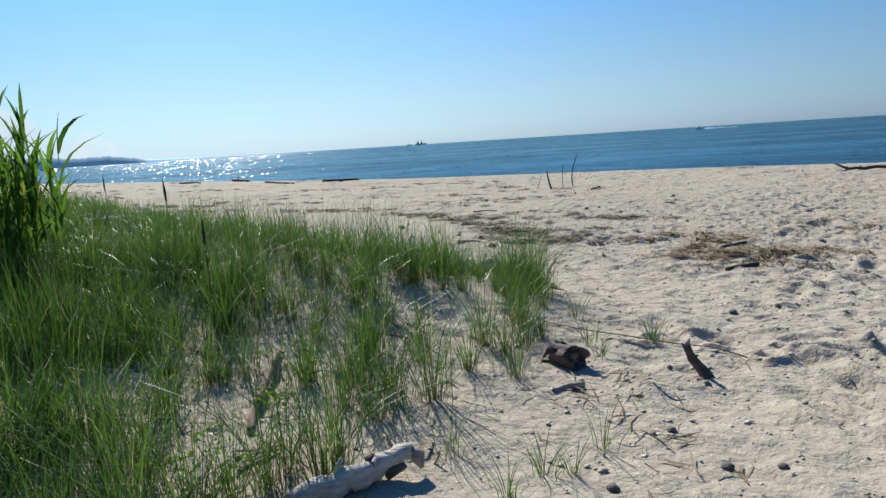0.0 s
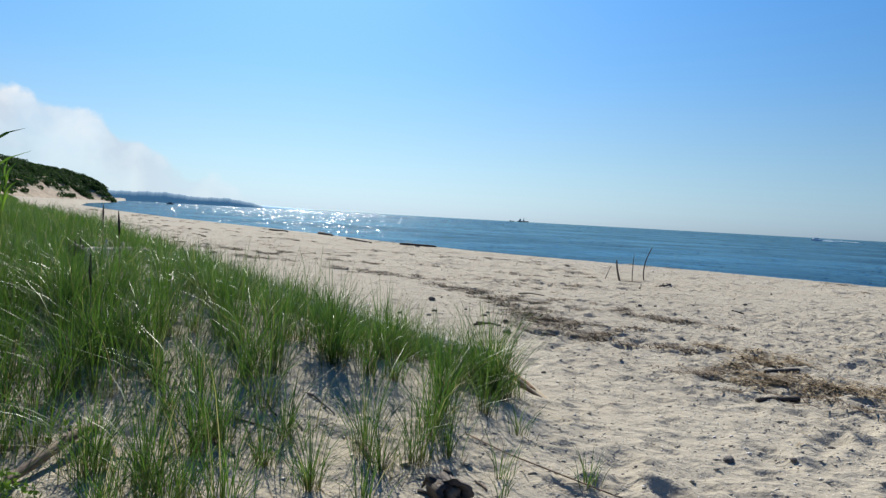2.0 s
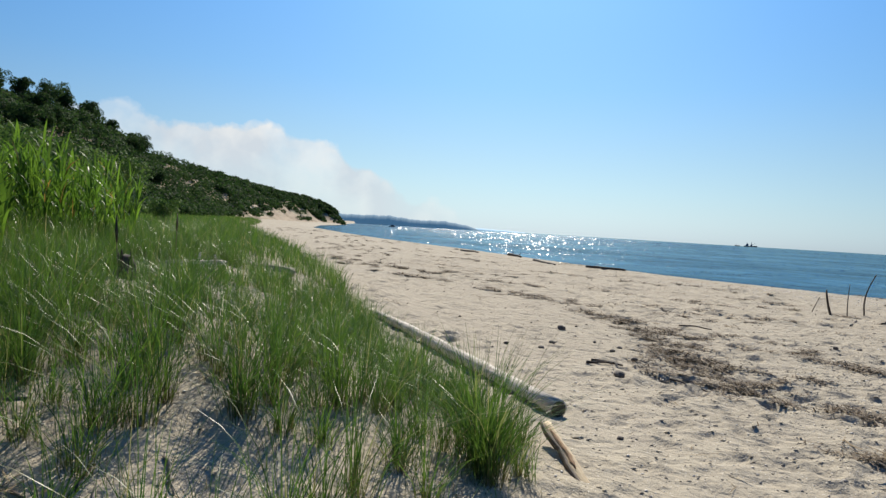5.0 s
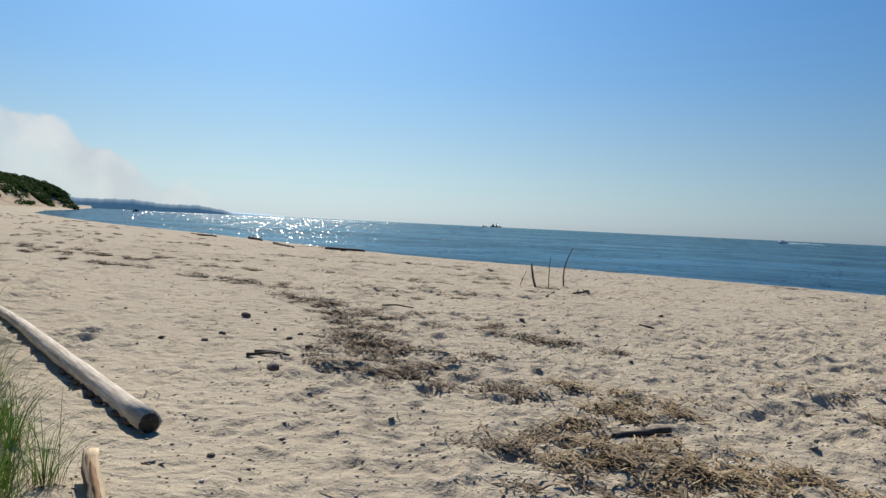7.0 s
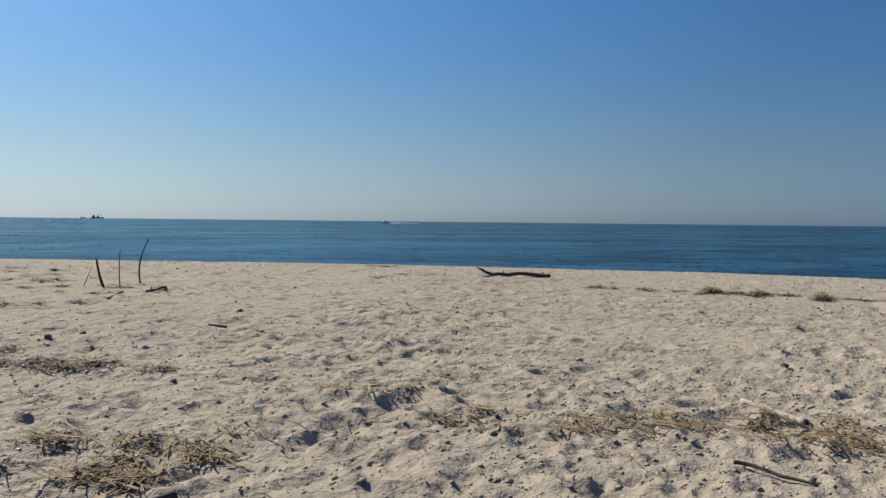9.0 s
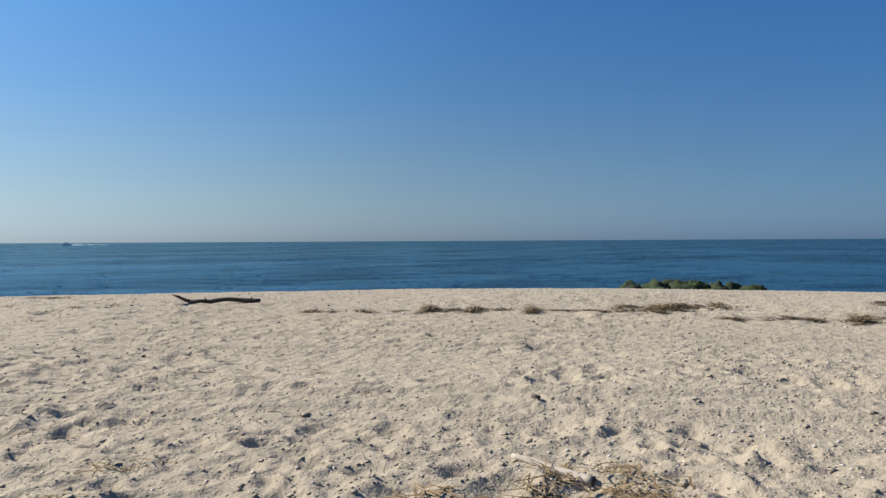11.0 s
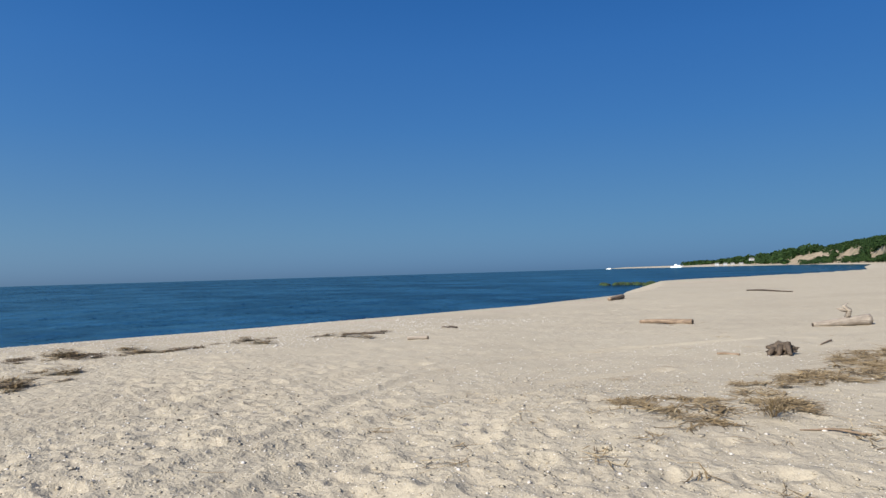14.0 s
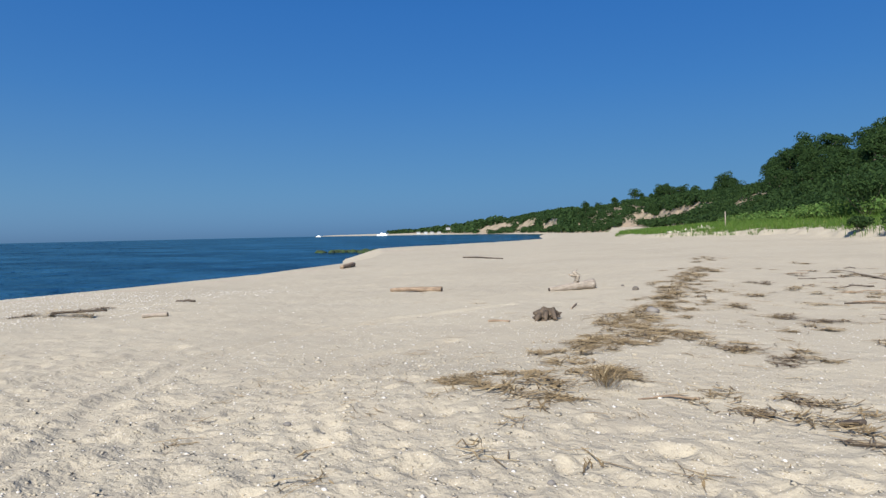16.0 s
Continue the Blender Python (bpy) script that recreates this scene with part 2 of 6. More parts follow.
def m_plain(name, base, rough=0.6, metal=0.0, vary=0.12, scale=4.0):
    m, nt, b = material(name, base, rough, metal)
    n = noise_tex(nt, coords(nt), scale, 5, 0.6)
    dark = tuple(c * (1 - 2 * vary) for c in base)
    nt.links.new(mix(nt, ramp(nt, n, [(0.35, grey(0.0)), (0.7, grey(1.0))]), base, dark), b.inputs["Base Color"])
    return m


SAND, SEA, BLUFF = m_sand(), m_sea(), m_bluff()
GRASS = m_blade("dune_grass_blade", (0.12, 0.10, 0.04), (0.032, 0.088, 0.016), (0.116, 0.208, 0.028), (0.36, 0.32, 0.14), 0.36, 0.5, 0.06)
MEADOW = m_blade("meadow_blade", (0.08, 0.13, 0.025), (0.058, 0.125, 0.018), (0.105, 0.185, 0.027), (0.25, 0.25, 0.09), 0.7, 0.35, 0.04)
REED = m_blade("reed_leaf", (0.10, 0.10, 0.04), (0.05, 0.12, 0.016), (0.14, 0.255, 0.028), (0.34, 0.18, 0.05), 0.45, 0.58, 0.02)
WEED = m_blade("beach_weed_leaf", (0.08, 0.13, 0.02), (0.10, 0.2, 0.02), (0.2, 0.33, 0.035), (0.3, 0.36, 0.06), 0.45, 0.35)
LEAF = m_blade("tree_leaf", (0.04, 0.07, 0.02), (0.021, 0.05, 0.014), (0.043, 0.086, 0.021), (0.05, 0.09, 0.024), 0.85, 0.45)
SHRUB = m_blade("shrub_leaf", (0.05, 0.09, 0.02), (0.05, 0.11, 0.022), (0.11, 0.19, 0.04), (0.13, 0.18, 0.05), 0.8, 0.3)
STRAW = m_blade("dead_eelgrass", (0.16, 0.11, 0.06), (0.135, 0.095, 0.05), (0.32, 0.235, 0.125), (0.46, 0.37, 0.23), 0.85, 0.05)
DARKWEED = m_blade("dark_eelgrass", (0.05, 0.04, 0.028), (0.075, 0.053, 0.033), (0.20, 0.148, 0.092), (0.36, 0.29, 0.2), 0.85, 0.05)
DEADGRASS = m_blade("withered_grass", (0.14, 0.10, 0.06), (0.17, 0.125, 0.07), (0.36, 0.29, 0.17), (0.45, 0.38, 0.24), 0.7, 0.2)
SILVER = m_wood("silvered_wood", (0.70, 0.64, 0.54), (0.42, 0.36, 0.28))
BROWN = m_wood("brown_driftwood", (0.33, 0.24, 0.16), (0.13, 0.09, 0.06))
DARK = m_wood("dark_wet_wood", (0.10, 0.075, 0.055), (0.035, 0.026, 0.02), 1.0, 0.8)
GREYWOOD = m_wood("grey_driftwood", (0.40, 0.345, 0.28), (0.2, 0.165, 0.13))
ROOTWOOD = m_wood("rotten_rootwood", (0.17, 0.125, 0.085), (0.05, 0.036, 0.026), 2.0, 1.0)
BLEACHED = m_wood("bleached_wood", (0.62, 0.57, 0.49), (0.38, 0.32, 0.25))
BARK = m_wood("tree_bark", (0.16, 0.125, 0.095), (0.06, 0.045, 0.035), 0.3, 0.9)
SPLITWOOD = m_wood("pale_split_wood", (0.62, 0.50, 0.32), (0.42, 0.31, 0.18), 0.6)
RUSTWOOD = m_wood("rust_brown_rot", (0.42, 0.24, 0.11), (0.26, 0.15, 0.075), 1.2)
ENDGRAIN = m_plain("end_grain", (0.085, 0.062, 0.045), 0.9, 0, 0.3, 30)
STONE = m_stone("dark_stone", (0.085, 0.072, 0.06), (0.17, 0.145, 0.12), 14)
PALESTONE = m_stone("pale_boulder", (0.22, 0.20, 0.18), (0.13, 0.12, 0.11), 3)
WEEDROCK = m_stone("weed_covered_rock", (0.03, 0.06, 0.01), (0.010, 0.015, 0.008), 2.2, 0.9)
SHELL = m_plain("shell", (0.6, 0.56, 0.5), 0.45, 0, 0.08, 20)
PEBBLE = m_plain("pebble", (0.38, 0.335, 0.28), 0.7, 0, 0.35, 3)


# ---- mesh tools ----
def mesh_np(name, verts, faces, along=None, smooth=False):
    """A mesh from arrays: verts (n, 3), faces (m, 3 or 4)."""
    verts, faces = np.asarray(verts, np.float32), np.asarray(faces, np.int32)
    me = bpy.data.meshes.new(name)
    k = faces.shape[1]
    me.vertices.add(len(verts))
    me.vertices.foreach_set("co", verts.ravel())
    me.loops.add(faces.size)
    me.loops.foreach_set("vertex_index", faces.ravel())
    me.polygons.add(len(faces))
    me.polygons.foreach_set("loop_start", np.arange(0, faces.size, k, dtype=np.int32))
    if smooth:
        me.polygons.foreach_set("use_smooth", np.ones(len(faces), bool))
    if along is not None:
        me.attributes.new("along", "FLOAT", "POINT").data.foreach_set("value", np.asarray(along, np.float32).ravel())
    me.update(calc_edges=True)
    me.validate()
    return me


def put(name, me, mat, parent=None, label=""):
    ob = new(name, me)
    if not me.materials:
        me.materials.append(mat)
    if parent is not None:
        ob.parent = parent
    return tagged(ob, label)


def part(name, bm, mat, parent, label=""):
    me = bpy.data.meshes.new(name)
    bm.to_mesh(me)
    bm.free()
    return put(name, me, mat, parent, label)


def thing(name, m, label, category, group="", kind=""):
    ob = new(name)
    ob.empty_display_size = 0.1
    ob.matrix_basis = m
    return tagged(ob, label, category, group, kind)


def tube(points, radii, sides=10, rough=0.0, seed=0, caps=True):
    """A rough round limb along points; returns verts and quads (caps fan in quads)."""
    rng = np.random.RandomState(seed)
    P, n = np.asarray(points, float), len(points)
    T = np.gradient(P, axis=0)
    T /= np.linalg.norm(T, axis=1)[:, None] + 1e-9
    up = np.array([0.0, 0.0, 1.0]) if abs(T[0][2]) < 0.9 else np.array([1.0, 0.0, 0.0])
    V = []
    ang = np.linspace(0, 2 * np.pi, sides, endpoint=False)
    lump = 1 + rough * rng.uniform(-1, 1, (n, sides))
    for i in range(n):
        a = np.cross(T[i], up)
        a /= np.linalg.norm(a)
        c = np.cross(a, T[i])
        r = radii[i] * lump[i]
        V.append(P[i] + np.outer(np.cos(ang) * r, a) + np.outer(np.sin(ang) * r, c))
    V = np.concatenate(V)
    F = []
    for i in range(n - 1):
        for j in range(sides):
            k = (j + 1) % sides
            F.append((i * sides + j, i * sides + k, (i + 1) * sides + k, (i + 1) * sides + j))
    if caps:
        for base, flip in ((0, True), ((n - 1) * sides, False)):
            c = len(V)
            V = np.vstack([V, V[base:base + sides].mean(0)])
            for j in range(0, sides, 2):
                q = (c, base + j, base + (j + 1) % sides, base + (j + 2) % sides)
                F.append(q[::-1] if flip else q)
    return V, np.array(F)


def wiggly(a, b, n, sway, seed, rise=0.0):
    """Points from a to b with a crooked run."""
    rng = np.random.RandomState(seed)
    t = np.linspace(0, 1, n)
    P = np.outer(1 - t, a) + np.outer(t, b)
    for k in (1, 2, 3):
        P += np.outer(np.sin(t * np.pi * k), rng.uniform(-1, 1, 3) * sway / k)
    P[:, 2] += rise * np.sin(t * np.pi)
    return P


def lump_mesh(name, size, seed, detail=3, rough=0.35, freq=1.3):
    """A stone or lump: a sphere broken by noise, flattened beneath."""
    bm = bmesh.new()
    bmesh.ops.create_icosphere(bm, subdivisions=detail, radius=1.0)
    off = Vector((seed * 3.7, seed * 1.3, seed * 2.1))
    for v in bm.verts:
        d = 1 + rough * (noise.noise(v.co * freq + off) + 0.45 * noise.noise(v.co * freq * 2.7 + off))
        v.co = Vector((v.co.x * d * size[0], v.co.y * d * size[1], max(v.co.z * d, -0.55) * size[2]))
    me = bpy.data.meshes.new(name)
    bm.to_mesh(me)
    bm.free()
    me.polygons.foreach_set("use_smooth", np.ones(len(me.polygons), bool))
    return me


def ribbons(roots, heights, widths, bearing_a, lean, segs=3, droop=1.0, rng=None, broad=False):
    """Blades: flat tapered ribbons that rise from roots and bend over. Returns verts, quads, along."""
    n = len(roots)
    lev = np.linspace(0, 1, segs + 1)
    d = np.stack([np.cos(bearing_a), np.sin(bearing_a), np.zeros(n)], 1)
    side_a = bearing_a + np.pi / 2 + (rng.uniform(-0.9, 0.9, n) if rng is not None else 0)
    s = np.stack([np.cos(side_a), np.sin(side_a), np.zeros(n)], 1)
    V = np.empty((n, segs + 1, 2, 3), np.float32)
    for i, t in enumerate(lev):
        out = lean * (0.25 * t + 0.75 * t ** (1 + droop))
        up = t - 0.45 * lean * t ** 2
        c = roots + d * (heights * out)[:, None]
        c[:, 2] += heights * up
        w = widths * (1 - t) ** 0.6 * (0.65 + 0.35 * min(1, 4 * t)) + widths * 0.06
        if broad:
            w = widths * (1.75 * (t + 0.03) ** 0.55 * (1 - t) ** 0.75 + 0.05)
        V[:, i, 0] = c - s * w[:, None] / 2
        V[:, i, 1] = c + s * w[:, None] / 2
    base = (np.arange(n) * (segs + 1) * 2)[:, None, None]
    q = np.array([[2 * i, 2 * i + 1, 2 * i + 3, 2 * i + 2] for i in range(segs)])[None]
    F = (base + q).reshape(-1, 4)
    A = np.broadcast_to(lev[None, :, None], (n, segs + 1, 2)).reshape(-1)
    return V.reshape(-1, 3), F, A


# ---- the lie of the land ----
WATER_Z = -1.35
# brow of the beach, from the far headland side round to the far shore on the other side
BROW = np.array([(-900, 1500), (-400, 640), (-340, 545), (-230, 345), (-136, 197), (-57, 99), (-36, 75), (-21, 60.5), (-8, 46.3), (-1, 39.6),
                 (5, 36.2), (10, 33.6), (17, 28.6), (23, 23.6), (27.4, 17.9), (30, 11.2), (31.6, 5.4), (33.6, -1), (36.6, -10.5),
                 (42.5, -21.5), (48, -29), (56, -38), (72, -53), (76, -62), (78, -76), (86, -102), (100, -140), (132, -195),
                 (230, -345), (365, -565), (700, -930), (1100, -1230), (1900, -1760), (4200, -3400)], float)
# edge of the dune plants on the near side
PLANTS = np.array([(-3.4, 0.9), (-1.0, 2.35), (-0.3, 3.05), (0.15, 4.0), (0.65, 4.7), (1.2, 5.7), (1.3, 6.4), (1.15, 7.2), (0.75, 7.95), (-2.2, 11.3), (-5, 15.2), (-9, 20.5),
                   (-22, 35), (-58, 77), (-125, 165), (-200, 255), (-330, 480)], float)
MEADOW_EDGE = np.array([(-30, -38), (4, -42), (12, -47), (17.6, -54), (29, -75.5), (44, -89.5), (60, -104), (76, -125), (100, -175), (150, -270)], float)
WRACK = np.array([(13.2, 3.6), (12.2, 2.2), (12.6, 0.4), (13.2, -1.8), (14.8, -6.5), (17, -14), (21.5, -27), (35, -62)], float)
# toe and crest of the wooded bluff: toe x, y, crest x, y, crest height
RIM = np.array([(-357, 592, -364, 596, 3), (-352, 570, -375, 580, 15), (-345, 545, -388, 562, 21), (-318, 480, -378, 520, 22), (-277, 393, -350, 450, 23),
                (-230, 305, -290, 345, 22), (-190, 233, -238, 265, 19.5), (-150, 165, -205, 195, 21.5), (-118, 112, -178, 150, 26), (-97, 80, -160, 112, 25),
                (-84, 50, -140, 78, 22), (-80, 10, -135, 15, 20), (-72, -30, -120, -55, 18), (-45, -64, -75, -110, 17), (-15, -80, -30, -132, 17),
                (10, -88, 6, -140, 17), (27, -100, 31, -148, 15), (40, -122, 52, -172, 13), (56, -145, 74, -205, 10.5), (88, -205, 112, -265, 13),
                (140, -288, 165, -350, 16.5), (245, -405, 280, -470, 14.5), (355, -560, 410, -640, 18.5), (480, -700, 560, -830, 22), (680, -900, 740, -1050, 24),
                (1000, -1210, 1050, -1330, 18), (1500, -1640, 1520, -1700, 8), (1900, -1860, 1915, -1880, 3)], float)


def to_line(x, y, line):
    """Distance to a polyline, and on which side (positive to its right)."""
    x, y = np.asarray(x, float), np.asarray(y, float)
    best, sign = np.full(x.shape, 1e18), np.ones(x.shape)
    for (ax, ay), (bx, by) in zip(line[:-1], line[1:]):
        dx, dy = bx - ax, by - ay
        t = np.clip(((x - ax) * dx + (y - ay) * dy) / (dx * dx + dy * dy), 0, 1)
        d = (x - ax - t * dx) ** 2 + (y - ay - t * dy) ** 2
        near = d < best
        best = np.where(near, d, best)
        sign = np.where(near, np.where(dx * (y - ay) - dy * (x - ax) < 0, 1.0, -1.0), sign)
    return np.sqrt(best) * sign


def hash2(ix, iy, k):
    v = np.sin(ix * 127.1 + iy * 311.7 + k * 74.7) * 43758.5453
    return v - np.floor(v)


def vnoise(x, y, cell, k):
    """Smooth value noise between -1 and 1."""
    u, v = x / cell, y / cell
    i, j = np.floor(u), np.floor(v)
    f, g = u - i, v - j
    f, g = f * f * (3 - 2 * f), g * g * (3 - 2 * g)
    a = hash2(i, j, k) * (1 - f) + hash2(i + 1, j, k) * f
    b = hash2(i, j + 1, k) * (1 - f) + hash2(i + 1, j + 1, k) * f
    return (a * (1 - g) + b * g) * 2 - 1


def ease(v):
    v = np.clip(v, 0, 1)
    return v * v * (3 - 2 * v)


def dimples(x, y, cell, radius, depth, share, k):
    """Trodden hollows with low uneven rims, scattered over a jittered grid."""
    h = np.zeros(np.shape(x))
    gx, gy = np.floor(x / cell), np.floor(y / cell)
    for ox in (-1, 0, 1):
        for oy in (-1, 0, 1):
            cx, cy = gx + ox, gy + oy
            a = hash2(cx, cy, k + 3) * 6.28
            dx = x - (cx + 0.15 + 0.7 * hash2(cx, cy, k)) * cell
            dy = y - (cy + 0.15 + 0.7 * hash2(cx, cy, k + 1)) * cell
            u, v = dx * np.cos(a) + dy * np.sin(a), (dy * np.cos(a) - dx * np.sin(a)) * 1.55
            r = np.sqrt(u * u + v * v) / (radius * (0.65 + 0.7 * hash2(cx, cy, k + 2)))
            on = (hash2(cx, cy, k + 4) < share) * depth * (0.4 + 0.9 * hash2(cx, cy, k + 5))
            tip = 0.42 * np.exp(-((r - 1.35) / 0.42) ** 2) * (1 + u / (radius * 1.6))
            h += on * (-np.exp(-r * r * 1.25) + np.clip(tip, 0, 1))
    return h


def waves2(x, y):
    return (np.sin(x * 0.31 + 1.3 * np.sin(y * 0.17)) * np.cos(y * 0.27 + 0.8 * np.sin(x * 0.21)) * 0.6
            + np.sin(x * 0.83 + y * 0.4 + 2) * np.cos(y * 0.71 - x * 0.3) * 0.25 + np.sin(x * 1.9 - y * 1.1) * np.sin(y * 2.2 + x * 0.7) * 0.15)


# wheel ruts of a beach vehicle
RUTS = [np.array(r, float) for r in (
    [(13.2, 8.3), (14.5, 6.9), (16.0, 5.6), (17.2, 4.1), (18.1, 1.6), (18.3, -1.0), (17.6, -4.0)],
    [(12.6, 8.0), (13.7, 6.8), (14.4, 5.7), (15.2, 4.4), (15.4, 2.9), (15.5, 0.7)],
    [(7.0, 15.4), (10.4, 11.9), (11.2, 10.6), (12.4, 9.0), (13.8, 6.9)], [(8.0, 13.4), (9.9, 11.5), (10.7, 9.9), (11.7, 8.4), (12.9, 6.6)],
    [(9, 18.5), (14.0, 12.7), (15.5, 10.2), (17.2, 7.2), (18.5, 3.5)], [(10.5, 19.3), (15.3, 13.5), (16.8, 10.9), (18.6, 7.6)])]


def trodden(x, y):
    """How rough the sand is: 1 where feet have churned it, low where wind has smoothed it."""
    return np.clip((y - x * 0.25 + 4.2) / 8, 0.28, 1)


def dune_rise(x, y, inside):
    """How much the dune behind the plants' edge stands above the beach."""
    return 0.52 * ease((inside + 0.2) / 2.6) * ease((y - 3.6) / 4.5) * np.exp(-np.maximum(inside, 0) / 90.0)


def ground_z(x, y, fine=True):
    x, y = np.asarray(x, float), np.asarray(y, float)
    s = to_line(x, y, BROW)                    # metres inland of the brow
    flat = -0.12 + 0.007 * s + 0.02 * np.maximum(0, s - 26) + 0.035 * np.clip(s - 46, 0, 60)
    sea = -0.12 + 0.3 * s
    sea = np.where(s < -7, -2.22 + 0.02 * (s + 7), sea)
    z = np.where(s > 0, np.minimum(flat, 5), np.maximum(sea, -14))
    dry = 1 / (1 + np.exp(-np.clip(s - 1.5, -30, 30)))
    z = z + waves2(x, y) * 0.07 * dry
    inside = -to_line(x, y, PLANTS)            # metres behind the edge of the plants
    z = z + 0.22 * (1 / (1 + np.exp(-np.clip((inside - 0.3) * 1.6, -30, 30)))) * np.exp(-np.maximum(inside, 0) / 30.0)
    z = z + dune_rise(x, y, inside)
    z = z + 0.13 * np.exp(-(to_line(x, y, WRACK) / 1.6) ** 2)
    far = np.asarray(y < -30)
    if far.any():                              # dune with a broken edge under the meadow
        d = to_line(x, y, MEADOW_EDGE) + 1.6 * vnoise(x, y, 5.0, 7) + 0.7 * vnoise(x, y, 1.7, 8)
        bank = 0.5 * ease(d / 1.3) + 0.058 * np.clip(d, 0, 30) + 0.16 * vnoise(x, y, 2.6, 9) * np.exp(-(d / 7) ** 2)
        z = z + np.where(far, bank * ease((-30 - y) / 6), 0.0)
    if fine:
        out = np.hypot(x - 4.5, y - 5.0)
        near = np.clip((75 - out) / 40, 0, 1) * dry
        calm = 0.45 + 0.55 * ease(0.5 + 1.1 * vnoise(x, y, 2.3, 31) + 0.5 * vnoise(x, y, 0.8, 32))
        for r in RUTS:
            d = np.abs(to_line(x, y, r))
            z = z + near * (-0.032 * np.exp(-(d / 0.14) ** 4) + 0.016 * np.exp(-((d - 0.25) / 0.09) ** 2))
            calm = calm * (1 - 0.8 * np.exp(-(d / 0.24) ** 4))
        deep = 1 + 0.9 * np.exp(-((x - 2.2) / 1.6) ** 2 - ((y - 3.2) / 2.6) ** 2)
        small = np.clip((26 - out) / 10, 0, 1)
        feet = (dimples(x, y, 0.40, 0.155, 0.043, 0.85, 1) * deep + dimples(x, y, 0.25, 0.095, 0.025, 0.8, 20) * small
                + dimples(x, y + 5, 0.12, 0.046, 0.007, 0.6, 60) * np.clip((14 - out) / 5, 0, 1) + dimples(x + 9, y, 0.85, 0.33, 0.042, 0.6, 40)
                + (dimples(x, y, 1.3, 0.45, 0.07, 0.85, 80) + 0.03 * vnoise(x, y, 0.7, 33)) * np.clip((out - 14) / 14, 0, 1)
                + 0.010 * vnoise(x, y, 0.5, 34) + 0.006 * vnoise(x, y, 0.17, 35) * small)
        z = z + near * calm * trodden(x, y) * feet
    return z


def gz(x, y):
    return float(ground_z(np.array([x]), np.array([y]))[0])


def axis(lo, hi, step, grow, reach):
    mid = np.arange(lo, hi + step / 2, step)
    out, d = [], step
    pos = hi
    while pos < reach:
        d *= grow
        pos += d
        out.append(pos)
    low, d, pos = [], step, lo
    while pos > -reach:
        d *= grow
        pos -= d
        low.append(pos)
    return np.array(low[::-1] + list(mid) + out)


def sheet(xs, ys):
    X, Y = np.meshgrid(xs, ys)
    nx, ny = len(xs), len(ys)
    i = np.arange(nx * ny).reshape(ny, nx)
    F = np.stack([i[:-1, :-1], i[:-1, 1:], i[1:, 1:], i[1:, :-1]], -1).reshape(-1, 4)
    return X.ravel(), Y.ravel(), F


def fan(cx, cy):
    """A sheet of rings round the walk: fine near it, coarser out to the horizon."""
    az = np.radians(np.concatenate([np.linspace(-178, 105, 1060), np.linspace(105, 182, 32)[1:-1]]))
    rad = [0.04]
    while rad[-1] < 5300:
        r = rad[-1]
        rad.append(r + (0.036 if r < 10 else 0.036 * (r / 10) ** 1.35 if r < 60 else 0.0068 * r if r < 120 else 0.06 * r))
    R, A = np.meshgrid(np.array(rad), az, indexing="ij")
    n = len(az)
    i = 1 + np.arange(R.size).reshape(R.shape)
    k = np.roll(i, -1, axis=1)
    F = np.stack([i[:-1], i[1:], k[1:], k[:-1]], -1).reshape(-1, 4)
    j = np.arange(0, n, 2)
    cap = np.stack([np.zeros(n // 2, int), 1 + j, 1 + (j + 1) % n, 1 + (j + 2) % n], -1)
    return np.append(cx, cx - np.sin(A) * R), np.append(cy, cy + np.cos(A) * R), np.concatenate([F, cap])


gx, gy, gf = fan(4.5, 5.0)
ground = put("ground", mesh_np("ground", np.stack([gx, gy, ground_z(gx, gy)], 1), gf, trodden(gx, gy), smooth=True), SAND)
tagged(ground, "pale trodden beach sand with footprints and shell grit", "sand", kind="structure")

sx, sy, sf = sheet(axis(10, 90, 1.2, 1.09, 5300), axis(-60, 90, 1.2, 1.09, 5300))
sz = WATER_Z + 0.035 * np.sin(sx * 0.9 + sy * 0.75 + np.sin(sx * 0.21 - sy * 0.13) * 2) + 0.03 * np.sin(sx * 0.5 - sy * 0.27 + 1)
sea = put("water", mesh_np("water", np.stack([sx, sy, sz], 1), sf, smooth=True), SEA)
tagged(sea, "calm blue sea with small ripples under the sun", "water", kind="structure")


